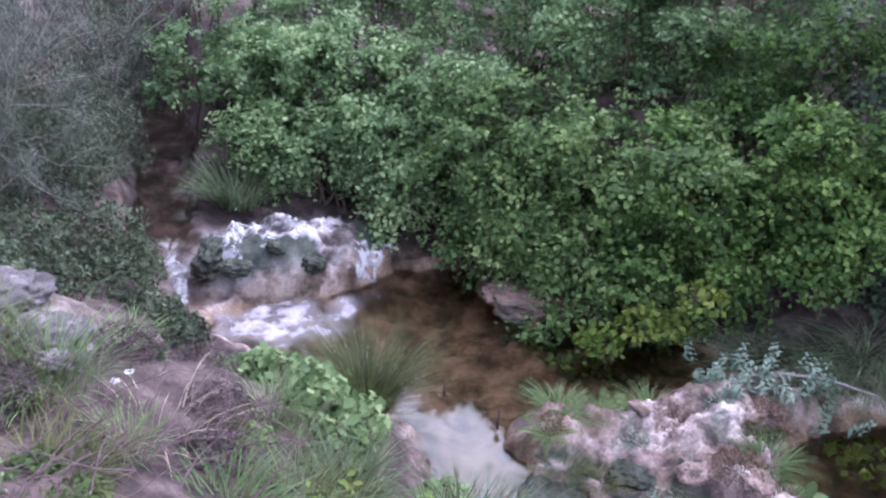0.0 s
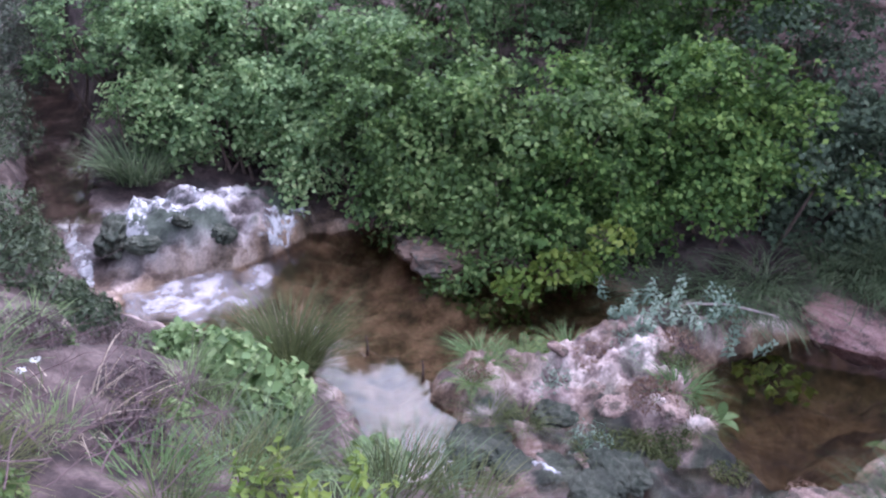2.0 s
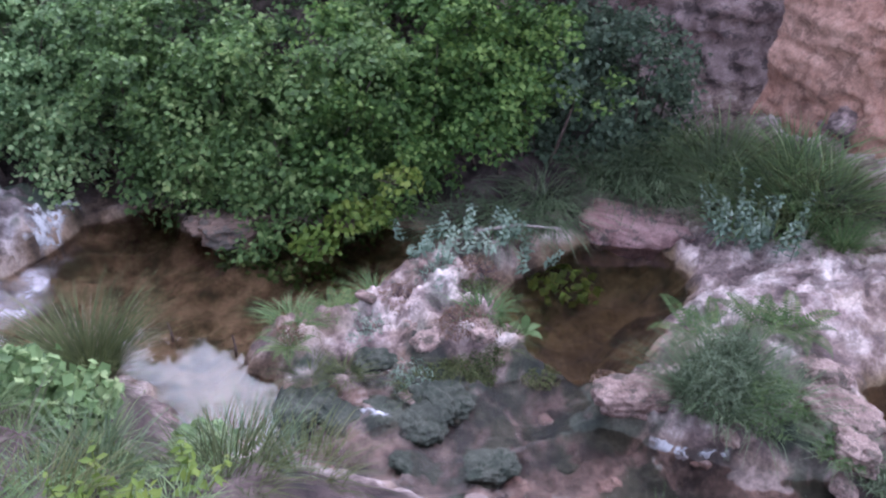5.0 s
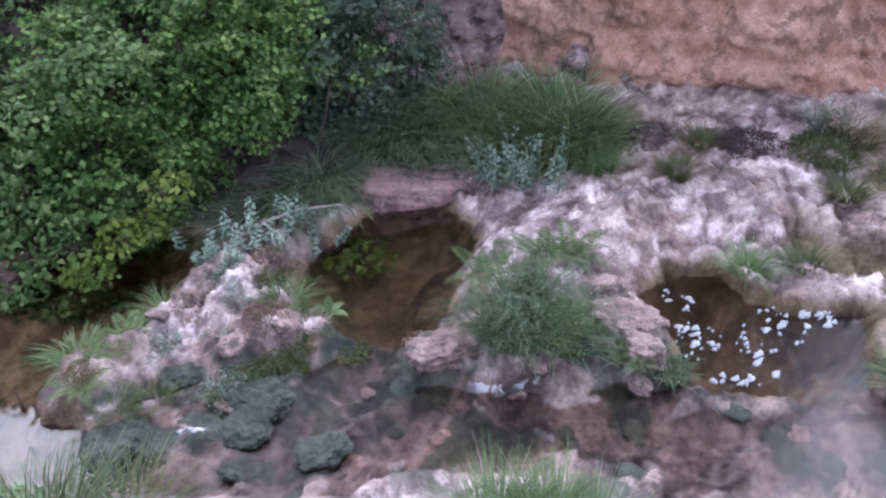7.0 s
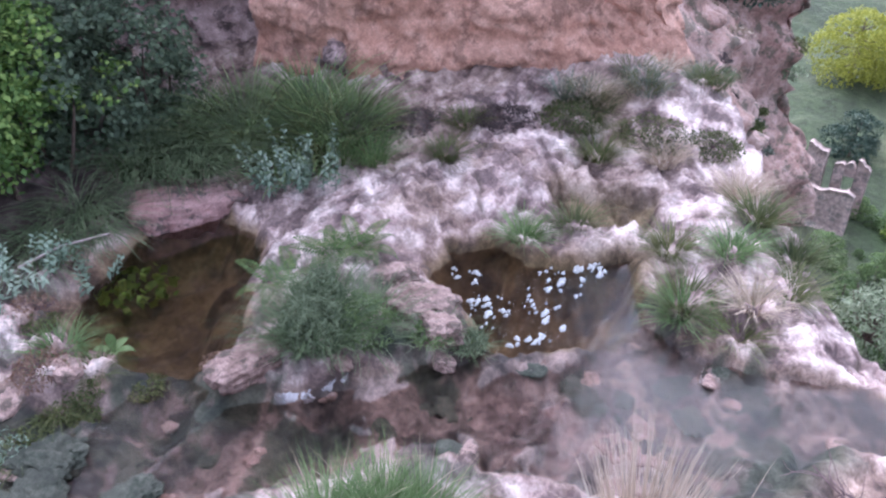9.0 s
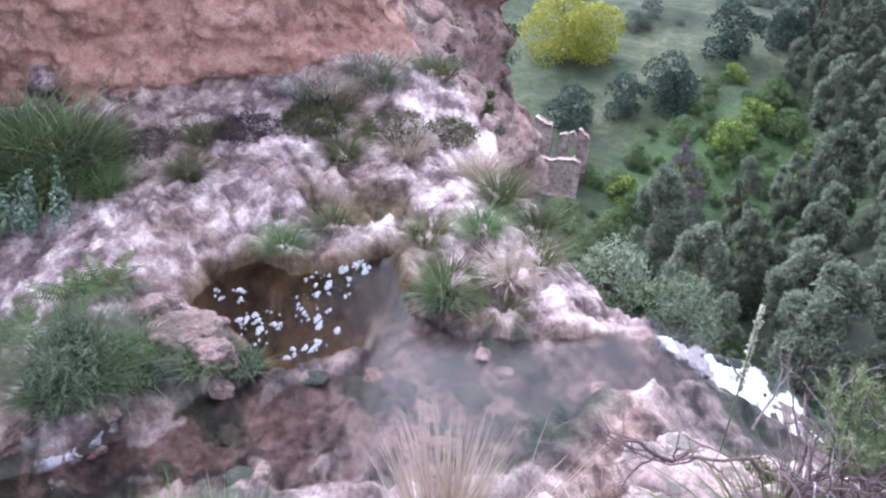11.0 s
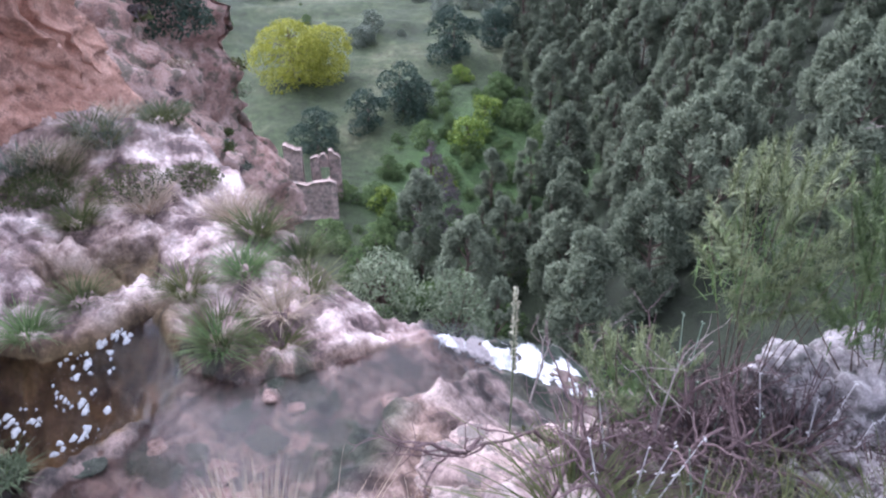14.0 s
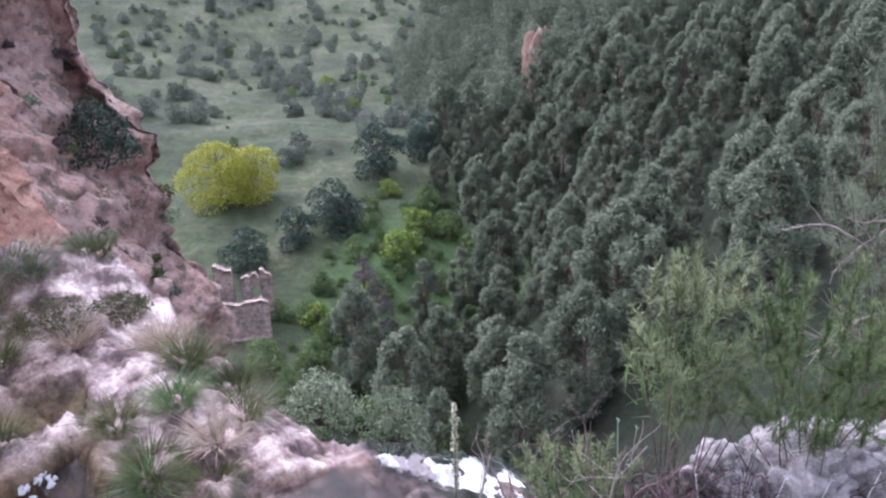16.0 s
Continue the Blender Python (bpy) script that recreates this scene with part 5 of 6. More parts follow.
for k, (x, y, s) in enumerate([(2.85, 2.5, (0.5, 0.26, 0.16)), (3.82, 1.95, (0.34, 0.42, 0.2)), (3.7, 1.72, (0.3, 0.22, 0.16)), (3.95, 2.22, (0.3, 0.2, 0.16))]):
    boulder(ISLAND, k, x, y, s, (6 * (k % 3), 6 * (k % 4), 37 * k - 20), 0.6, "pale pinkish rock beside the pool", "rocks between the pools")
boulder([boulder_mesh("bank_rock", 91, rock_material("brown_bank_rock", (0.30, 0.20, 0.16), (0.17, 0.11, 0.09), (0.06, 0.04, 0.035)), 3.6, 0.18)], 0, 1.08, 5.42, (0.62, 0.36, 0.2), (0, 6, 10), 0.5, "brown rock with hanging roots under the bramble", name="bank_rock")
M_pinkslab = rock_material("pink_slab", (0.58, 0.37, 0.36), (0.44, 0.25, 0.24), (0.20, 0.10, 0.10), scale=1.5)
boulder([boulder_mesh("flat_rock", 77, M_pinkslab, 5.0, 0.10)], 0, 4.06, 4.30, (0.85, 0.36, 0.34), (4, 6, -32), 0.42, "flat-topped reddish rock behind the brown pool", name="flat_rock")
for k, (x, y, n, ln) in enumerate([(3.91, 2.72, 8, 0.45), (3.48, 2.85, 7, 0.4), (4.08, 2.62, 8, 0.42), (3.75, 2.95, 6, 0.4), (1.45, 3.95, 8, 0.28), (1.06, 3.64, 8, 0.28), (1.65, 4.1, 7, 0.26), (1.2, 3.8, 6, 0.22)]):
    fern(x, y, n, ln, 130 + k)
for k, (x, y, rad, h, n) in enumerate([(3.2, 2.3, 0.30, 0.34, 3600), (3.45, 2.15, 0.30, 0.32, 3200), (3.4, 2.4, 0.25, 0.38, 2200), (3.62, 1.72, 0.18, 0.10, 900), (3.75, 1.55, 0.16, 0.08, 700)]):
    mound("sedge_clump", "dense grey-green feathery clump on a rock in the stream", x, y, rad * 0.8, h * 0.8, n // 2, 0.06, M_greyleaf if k % 2 == 0 else M_reed, 140 + k, 0.13, "plant", "clumps in the stream", twigs=16, wood=M_fern, spread=0.9)
    tuft("sedge_tuft", "fine grey-green sedge blades standing in the stream", x, y, n // 6, h * 0.95, rad * 0.8, 0.005, M_bluegrass, 145 + k, 0.45, rad * 0.7, group="sedge in the stream")
for k, (x, y) in enumerate([(2.3, 1.2), (2.15, 1.38), (2.42, 1.05)]):
    tuft("reed_clump", "fresh green reed clump at the near shore", x, y, 700, 0.27, 0.15, 0.004, M_grass, 150 + k, 0.45, 0.17, group="reeds at the near shore", extra=(M_dry, 14, 0.36))
mound("sunken_plant", "ochre leaves of a drowned plant in the brown pool", 3.2, 3.95, 0.3, 0.05, 90, 0.08, M_yellowleaf, 215, 0.8, "plant", z=-0.07, twigs=4)
for k, (x, y) in enumerate([(1.6, 3.8), (1.9, 3.95), (2.25, 4.05), (2.5, 4.0), (1.75, 3.3), (2.15, 3.45)]):
    mound("heather", "dead reddish and grey low growth between the pools", x, y, 0.18, 0.12, 420, 0.035, M_rusty if k % 2 else M_sage, 350 + k, 0.22, "shrub", "low growth between the pools", twigs=30, wood=M_purplewood)
for k, (x, y) in enumerate([(1.15, 3.95), (1.45, 4.15), (1.8, 4.2), (2.35, 3.55)]):
    tuft("grass_tuft", "short green grass at the pool edge", x, y, 160, 0.12, 0.16, 0.007, M_grass, 360 + k, 0.6, 0.12, group="short grass between the pools")
r = np.random.default_rng(365)
for k in range(22):
    t = r.random()
    x, y = 1.15 + 1.75 * t + 0.22 * r.normal(), 3.75 - 0.95 * t + 0.22 * r.normal()
    if height_at(x, y) > 0.0:
        if k % 3 == 0:
            mound("low_growth", "brownish moss and low herbs between the pools", x, y, 0.13, 0.05, 500, 0.025, M_rush, 390 + k, 0.4, "plant", "herbs between the pools", twigs=0)
        elif k % 3 == 1:
            tuft("grass_tuft", "short olive grass between the pools", x, y, 110, 0.12, 0.12, 0.006, M_rush, 390 + k, 0.6, 0.1, group="short grass between the pools")
        else:
            mound("low_growth", "reddish low herbs between the pools", x, y, 0.12, 0.07, 240, 0.03, M_rusty, 390 + k, 0.3, "plant", "herbs between the pools", twigs=0)
arum = thing("water_plant", pose(2.6, 3.42, -0.06), "young broad-leaved green plant standing in the pool", "plant")
for k, (a, e) in enumerate([(0.2, 0.15), (2.3, 0.3), (4.0, 0.35), (1.2, 1.3), (5.2, 0.2)]):
    d = np.array([np.cos(a) * np.cos(e), np.sin(a) * np.cos(e), np.sin(e)])
    t = np.linspace(0, 1, 7)
    rib = d[None] * (0.14 * t)[:, None] + np.array([0, 0, 1])[None] * (0.06 + 0.09 * t - 0.10 * t * t)[:, None]
    side = unit(np.cross(d, [0, 0, 1.0]))
    w = 0.032 * np.sin(np.pi * np.clip(t * 0.95 + 0.05, 0, 1))
    v = np.stack([rib - side * w[:, None] + [0, 0, 0.012], rib, rib + side * w[:, None] + [0, 0, 0.012]], 1).reshape(-1, 3)
    part("leaf", mesh_of("leaf", v, grid_faces(7, 3), M_grass, True), arum)
for k, (x, y, n, h) in enumerate([(4.6, 3.75, 12, 0.5), (4.78, 3.5, 12, 0.42), (4.7, 3.62, 9, 0.46), (2.42, 4.33, 9, 0.26), (2.75, 4.3, 9, 0.26), (3.05, 4.2, 8, 0.28), (2.3, 4.5, 8, 0.22)]):
    sprigs("sage_plant", "pale grey-green sage stalks with paired leaves", x, y, n, h, 0.2, 0.075, M_sage, 160 + k, group="sage plants")
r = np.random.default_rng(170)
for k in range(34):
    t = r.random()
    x, y = 4.75 + 0.75 * t + 0.28 * r.random(), 3.75 - 0.55 * t + 1.15 * r.random() ** 1.3
    tuft("tall_grass", "tall fresh green grass under the cliff", x, y, 90, r.uniform(0.25, 0.72), 0.3, 0.015, (M_reed, M_grass, M_bluegrass, M_spring, M_rush)[k % 5], 180 + k, 0.55, 0.2, group="tall grass under the cliff")
for k, (x, y) in enumerate([(4.3, 4.75), (4.5, 4.95), (4.65, 4.7), (4.85, 4.95), (4.5, 4.5), (4.15, 4.95), (5.1, 5.0), (5.35, 4.75)]):
    tuft("long_grass", "hanging grey-green grass below the bramble", x, y, 320, 0.55, 0.3, 0.009, M_bluegrass, 620 + k, 0.6, 0.2, group="long grass below the bramble", lean=(-0.06, -0.15))
for k, (x, y) in enumerate([(3.0, 4.7), (3.3, 4.72), (2.75, 4.85), (3.55, 4.9), (3.45, 4.65)]):
    tuft("long_grass", "hanging grey-green grass below the bramble", x, y, 200, 0.34, 0.28, 0.008, M_bluegrass, 200 + k, 0.6, 0.2, group="long grass below the bramble", lean=(-0.08, -0.15))
for k, (x, y, z, n) in enumerate([(1.55, 4.85, 0.1, 190), (1.85, 4.9, 0.25, 150), (2.2, 4.8, 0.55, 90), (2.05, 4.95, 0.2, 120)]):
    mound("yellow_leaf_spray", "yellow-green leafy spray hanging over water", x, y, 0.2, 0.18, n, 0.06, M_yellowleaf, 210 + k, 0.8, "plant", "yellow-green sprays", z=z - 0.02, twigs=8)
stick = thing("stick", pose(2.95, 4.25, height_at(2.95, 4.25) + 0.16, 0, 0, -20), "bare pale stick lying across the sage", "stick")
v, f = tubes([np.array([(-0.3, 0, 0), (0, 0.02, 0.04), (0.32, 0, 0.02)])], [(0.012, 0.007)], 6)
part("wood", mesh_of("wood", v, f, M_deadwood, True), stick)
for k, (x, y, a) in enumerate([(0.42, 4.25, 100), (0.78, 3.95, 80)]):
    ob = thing("twig", pose(x, y, -0.06, 0, 0, a), "dark twig standing out of the pool", "twig", "twigs in the pool")
    v, f = tubes([np.array([(0, 0, 0), (0.01, 0, 0.08), (0.03, 0.01, 0.15)])], [(0.012, 0.006)], 5)
    part("wood", mesh_of("wood", v, f, M_bark, True), ob)

# stones and moss that lie in the shallow run
r = np.random.default_rng(219)
laid = 0
while laid < 44:
    x, y = r.uniform(1.0, 4.6), r.uniform(-0.8, 3.5)
    if float(pool_distance(np.array([x]), np.array([y]), RUN)[0]) < -0.05:
        s = r.uniform(0.07, 0.19)
        if laid % 2:
            boulder(MOSSY, laid, x, y, (s * 1.5, s * 1.0, s * 0.22), (0, 0, r.uniform(0, 360)), 0.62, "dark weed-covered stone under the shallow water", "weedy stones in the run", "weedy_stone")
        else:
            boulder(ISLAND, laid // 2, x, y, (s * 1.2, s * r.uniform(0.6, 1.0), s * 0.3), (0, 0, r.uniform(0, 360)), 0.55, "pinkish stone lying in the shallow water", "stones in the run", "stream_stone")
        laid += 1

# foam flakes on the dark pool
r = np.random.default_rng(220)
flakes = []
while len(flakes) < 110:
    x, y = r.uniform(3.9, 5.1), r.uniform(1.0, 2.25)
    dd = float(pool_distance(np.array([x]), np.array([y]), FOAMY)[0])
    if dd < -0.03 and y > 1.1 and vnoise(np.array([[x * 3.6, y * 3.6, 4.0]]))[0] > 0.05:
        a = np.linspace(0, 2 * np.pi, 11)[:-1]
        s = 0.006 + 0.019 * r.random() ** 2.2
        rr = s * np.clip(1 + 0.38 * r.normal(size=10), 0.35, 1.8)
        st = 1 + 0.8 * r.random()
        ring = np.stack([x + rr * np.cos(a) * st, y + rr * np.sin(a), np.full(10, -0.008)], 1)
        top = np.stack([x + 0.7 * rr * np.cos(a) * st, y + 0.7 * rr * np.sin(a), np.full(10, 0.004)], 1)
        i = np.arange(10)
        j = (i + 1) % 10
        fl = [(i0, j0, j0 + 10) for i0, j0 in zip(i, j)] + [(i0, j0 + 10, i0 + 10) for i0, j0 in zip(i, j)] + [(i0 + 10, j0 + 10, 20) for i0, j0 in zip(i, j)]
        flakes.append((np.concatenate([ring, top, [[x, y, 0.007]]]), np.array(fl)))
v, f = join_arrays(flakes)
tagged(new("foam", mesh_of("foam", v, f, M_foam, True)), "white foam flakes floating on the dark pool", "foam", kind="stuff")

# ---- the slabs beside the drop ----
r = np.random.default_rng(230)
for k, (x, y, n, h, mt) in enumerate([(5.0, 1.79, 260, 0.22, M_grass), (4.66, 0.5, 240, 0.22, M_grass), (4.6, 0.12, 200, 0.2, M_rush), (5.84, 0.31, 380, 0.3, M_rush), (5.16, -0.08, 260, 0.22, M_rush), (5.3, 0.78, 260, 0.22, M_rush), (5.28, 1.5, 200, 0.18, M_rush),
                                      (4.75, 0.5, 260, 0.3, M_rush), (5.6, -0.02, 300, 0.25, M_rush), (6.35, 0.55, 300, 0.3, M_dry), (5.25, 0.35, 240, 0.2, M_grass), (4.85, 0.1, 160, 0.24, M_dry), (6.2, 1.7, 260, 0.25, M_rush), (5.5, 2.75, 260, 0.22, M_rush), (6.4, 1.2, 300, 0.3, M_dry), (6.5, 1.9, 240, 0.28, M_rush), (5.1, 3.2, 260, 0.3, M_grass), (6.1, 2.9, 240, 0.25, M_rush)]):
    tuft("grass_tuft", "grass tuft in a crack of the limestone", x, y, n, h, 0.18, 0.007, mt, 240 + k, 0.5, 0.1, group="grass tufts on the slabs")
for k, (x, y, rad, h) in enumerate([(6.7, 1.4, 0.35, 0.15), (6.3, 2.6, 0.3, 0.15), (6.9, 0.95, 0.3, 0.15), (5.9, 3.3, 0.3, 0.15), (6.55, 2.1, 0.3, 0.15), (5.5, 3.6, 0.3, 0.18)]):
    mound("heather", "dull olive and purple heath at the foot of the cliff", x, y, rad, h, 1500, 0.04, M_heather if k % 2 else M_rush, 260 + k, 0.2, "shrub", "heath under the cliff", twigs=30, wood=M_purplewood)

r = np.random.default_rng(650)
for k in range(16):
    x = 6.7 + 1.5 * r.random()
    y = 2.25 - 0.75 * (x - 6.7) - 0.1 + 0.3 * r.normal() * 0.5
    tuft("grass_tuft", "dry olive grass at the foot of the cliff", x, y, 150, r.uniform(0.15, 0.3), 0.15, 0.007, (M_rush, M_dry, M_rush, M_olive)[k % 4], 651 + k, 0.5, 0.14, group="dry grass under the cliff")

# ---- the waterfall ----
over_ground("waterfall", "white rushing water sliding over the edge of the drop", [(4.60, -0.84), (4.74, -1.08), (4.80, -1.38), (4.74, -1.7), (4.74, -2.1), (4.86, -2.6)],
            [0.04, 0.15, 0.25, 0.32, 0.45, 0.6], M_white_water, 0.03, 3, 300, 61, 0.03, torn=6.0, ragged=0.6, drop=[-0.04, -0.16, -0.36, -0.54, -0.82, -1.9])
mound("silver_bush", "pale grey-green bush growing from the cliff edge", 5.24, -1.12, 0.3, 0.6, 1500, 0.05, M_greyleaf, 270, 0.3, "bush", z=-0.5, twigs=30)
mound("silver_bush", "pale grey-green bush growing from the cliff edge", 5.62, -0.6, 0.32, 0.5, 1500, 0.05, M_greyleaf, 271, 0.3, "bush", z=-0.4, twigs=30)

# ---- the near rim ----
for k, (x, y, s, tw) in enumerate([(2.3, 0.1, (0.5, 0.4, 0.3), 20), (2.3, -0.4, (0.55, 0.5, 0.3), -10), (2.5, -0.95, (0.7, 0.4, 0.32), 40), (2.72, -1.3, (0.5, 0.4, 0.3), 70), (2.15, -0.75, (0.5, 0.45, 0.3), 0)]):
    boulder(ROCKS, k, x, y, s, (3 * k, 5, tw), 0.96, "pale weathered rock of the near rim", "rocks of the near rim", "rim_rock")
for k, (x, y, s) in enumerate([(2.5, -2.3, (0.42, 0.36, 0.46)), (2.2, -2.0, (0.25, 0.22, 0.2)), (2.45, -2.75, (0.55, 0.45, 0.46)), (2.05, -2.15, (0.34, 0.3, 0.26)), (2.62, -2.05, (0.3, 0.25, 0.36)), (2.3, -2.45, (0.36, 0.3, 0.3)), (2.6, -2.5, (0.4, 0.3, 0.5)), (2.35, -2.15, (0.3, 0.24, 0.28)), (1.9, -2.4, (0.36, 0.3, 0.24))]):
    boulder(GREYS, k, x, y, s, (10 * k, 5, 50 * k), 0.42, "white and black pitted rock at the rim", "pitted rocks at the rim", "pitted_rock")
tuft("dry_grass", "tall bleached dry grass clump on the rim", 2.42, 0.06, 620, 0.80, 0.09, 0.005, M_dry, 280, 0.12, 0.13, extra=(M_grass, 60, 0.3))
tuft("dry_grass", "thin pale seed stalks on the rim", 2.45, -0.12, 60, 0.55, 0.35, 0.007, M_dry, 281, 0.35, 0.12)
tuft("grass_tuft", "yellow-green grass tuft on the rim rock", 2.55, -0.3, 140, 0.35, 0.2, 0.006, M_rush, 282, 0.4, 0.1)
tuft("grass_tuft", "yellow-green grass tuft on the rim rock", 2.6, -0.62, 140, 0.22, 0.18, 0.006, M_rush, 283, 0.4, 0.12)
mound("heather", "rusty low heath on the rim", 2.48, -0.32, 0.22, 0.16, 1100, 0.03, M_heather, 284, 0.2, "shrub", twigs=30, wood=M_purplewood)
mound("heather", "olive low heath on the rim", 2.62, -1.05, 0.2, 0.14, 900, 0.035, M_rush, 285, 0.2, "shrub", twigs=20)
for k, (x, y) in enumerate([(2.5, -0.2), (2.56, -0.42), (2.6, -0.62), (2.45, -0.45), (2.66, -0.8), (2.7, -0.3), (2.72, -0.1), (2.38, -0.25), (2.78, -0.55), (2.4, -0.6), (2.62, 0.05)]):
    mound("rusty_heath", "rusty brown twiggy heath on the rim rock", x, y, 0.17, 0.17, 700, 0.03, M_rusty, 286 + 20 * k, 0.16, "shrub", "rusty heath on the rim", twigs=60, wood=M_purplewood)
    tuft("dry_grass", "wispy straw-coloured grass on the rim", x + 0.05, y + 0.08, 60, 0.26, 0.12, 0.005, M_dry, 287 + 20 * k, 0.3, 0.1, group="wispy dry grass on the rim")
spike = thing("flower_spike", pose(3.05, -1.02, height_at(3.05, -1.02) - 0.02), "single tall pale flower spike on a thin stem", "plant")
zt = 1.40 - (height_at(3.05, -1.02) - 0.02)
v, f = tubes([np.array([(0, 0, 0), (0.0, -0.02, zt * 0.5), (0.03, -0.03, zt)])], [(0.006, 0.003)], 5)
part("stem", mesh_of("stem", v, f, M_greyleaf, True), spike)
t = r.random(260) ** 0.9
v, f = leaves(np.stack([0.02 + 0.01 * t + 0.006 * r.normal(size=260), -0.03 + 0.006 * r.normal(size=260), zt * (0.68 + 0.32 * t)], 1), r.normal(size=(260, 3)), 0.02, 0.7)
part("flower_head", mesh_of("flower_head", v, f, M_palespike), spike)

# dead and living shrubs of the rim
r = np.random.default_rng(290)
st = [((0.12 * r.normal(), 0.2 * r.normal(), 0), (0.6 * r.normal(), 0.8 * r.normal(), 0.35)) for _ in range(26)]
dead_shrub("dead_shrub", "tangle of dead purple-brown twigs on the rim", 2.3, -1.35, st, 291, M_purplewood, 2, 0.34, 4, 0.8, thick=1.1, group="dead shrubs of the rim", wander=0.5)
st = [((0.15 * r.normal(), 0.2 * r.normal(), 0), (0.6 * r.normal(), 0.8 * r.normal(), 0.3)) for _ in range(16)]
dead_shrub("dead_shrub", "tangle of dead purple-brown twigs on the rim", 2.25, -1.75, st, 292, M_purplewood, 2, 0.32, 4, 0.8, thick=1.1, group="dead shrubs of the rim", wander=0.5)
st = [((0.1 * r.normal(), 0.12 * r.normal(), 0.1), (0.25 * r.normal(), 0.35 * r.normal(), 1.0)) for _ in range(7)]
dead_shrub("bare_shrub", "bare bleached twigs standing above the shrub", 2.42, -1.28, st, 293, M_deadwood, 1, 0.36, 3, 0.5, thick=1.0, wander=0.35)


def needle_shrub(x, y, z, rad, n, seed, label, mat=None, length=0.13, needles=110, nl=0.05):
    """Upright sprigs set all round with short needles, like bottle brushes, on thin stems from one root."""
    z0 = height_at(x, y) - 0.03
    ob = thing("needle_shrub", pose(x, y, z0), label, "shrub", "needle shrubs of the rim")
    r = np.random.default_rng(seed)
    d = unit(r.normal(size=(n, 3)))
    b = d * np.array(rad) * (0.35 + 0.65 * r.random((n, 1)) ** 0.5) + [0, 0, z - z0]
    b[:, 2] = np.maximum(b[:, 2], 0.1)
    way = unit(0.5 * d + [0, 0, 0.8] + 0.3 * r.normal(size=(n, 3)))
    ln = length * r.uniform(0.7, 1.3, (n, 1))
    tip = b + way * ln
    t = np.linspace(0, 1, 6)[:, None]
    paths = []
    for k in range(n):
        a = 0.06 * r.normal(size=3) * [1, 1, 0]
        m = a * 0.4 + b[k] * [0.7, 0.7, 0.45] + 0.03 * r.normal(size=3)
        paths.append((1 - t) ** 2 * a + 2 * t * (1 - t) * m + t * t * tip[k])
    v, f = tubes(paths[::3], [(0.004, 0.0015)] * len(paths[::3]), 4)
    part("stem", mesh_of("stem", v, f, M_bark, True), ob)
    q = r.random((n, needles, 1))
    roots = (b[:, None] - way[:, None] * 0.05) + (way * (ln + 0.05))[:, None] * q
    out = unit(way[:, None] * 1.5 + r.normal(size=(n, needles, 3)))
    tips = roots + out * nl * (1.25 - 0.5 * q) * r.uniform(0.7, 1.2, (n, needles, 1))
    v, f = blades(roots.reshape(-1, 3), tips.reshape(-1, 3), 0.0045, 1, 0.03)
    part("foliage", mesh_of("foliage", v, f, mat or M_needle), ob)
    # inner needles all take the fern green, darker than the pale sprigs
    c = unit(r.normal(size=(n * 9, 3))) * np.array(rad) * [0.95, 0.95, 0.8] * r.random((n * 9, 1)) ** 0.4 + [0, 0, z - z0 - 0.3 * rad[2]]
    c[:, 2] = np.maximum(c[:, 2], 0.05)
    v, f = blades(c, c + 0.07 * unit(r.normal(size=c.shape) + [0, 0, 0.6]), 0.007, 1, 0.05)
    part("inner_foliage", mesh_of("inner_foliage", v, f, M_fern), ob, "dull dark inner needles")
    return ob


needle_shrub(2.62, -1.82, 1.80, (0.20, 0.24, 0.30), 40, 301, "pale green needle-leaved shrub at the rim", None, 0.15, 150, 0.055)
needle_shrub(2.52, -2.3, 1.68, (0.26, 0.32, 0.30), 60, 302, "bushy green needle-leaved shrub at the rim", M_needlegreen, 0.17, 140, 0.055)
needle_shrub(2.5, -1.34, 1.36, (0.15, 0.20, 0.16), 34, 300, "low olive needle-leaved shrub among dead twigs", None, 0.11, 110, 0.035)
needle_shrub(3.0, -3.35, 2.1, (0.5, 0.55, 0.9), 260, 303, "tall dusky needle-leaved shrub at the rim", M_pine, 0.2)
st = [((0.05 * r.normal(), 0.05 * r.normal(), 1.2 + 0.2 * k), (-0.1, 1.0, 0.15 * r.normal())) for k in range(4)]
dead_shrub("bare_branches", "bare grey branches reaching out over the drop", 3.1, -3.3, st, 304, M_deadwood, 2, 0.5, 3, 0.5, thick=1.0)
for k, (x, y) in enumerate([(2.1, -1.55), (2.35, -1.95), (2.45, -1.7), (2.2, -1.2), (2.65, -1.6), (2.3, -2.3)]):
    sprigs("everlasting", "thin stems with small woolly white heads", x, y, 5, 0.42, 0.15, 0.028, M_petal if k % 2 else M_sage, 310 + k, 3, group="white-headed stems", category="flower")
for k, (x, y) in enumerate([(1.95, -1.7), (1.85, -2.0), (2.05, -2.25), (1.9, -1.35), (2.15, -1.05)]):
    tuft("grass_tuft", "olive grass tuft between rim rocks", x, y, 220, 0.28, 0.22, 0.006, M_rush, 320 + k, 0.5, 0.15, group="grass tufts on the rim")

for k, (x, y, rad, h) in enumerate([(2.4, -1.95, 0.3, 0.42), (2.15, -1.6, 0.26, 0.28), (2.55, -1.65, 0.25, 0.3), (2.1, -2.15, 0.25, 0.3)]):
    mound("heather", "purple-grey twiggy heath on the rim", x, y, rad, h, 1000, 0.035, M_heather, 345 + k, 0.18, "shrub", "heath on the rim", twigs=110, wood=M_purplewood)

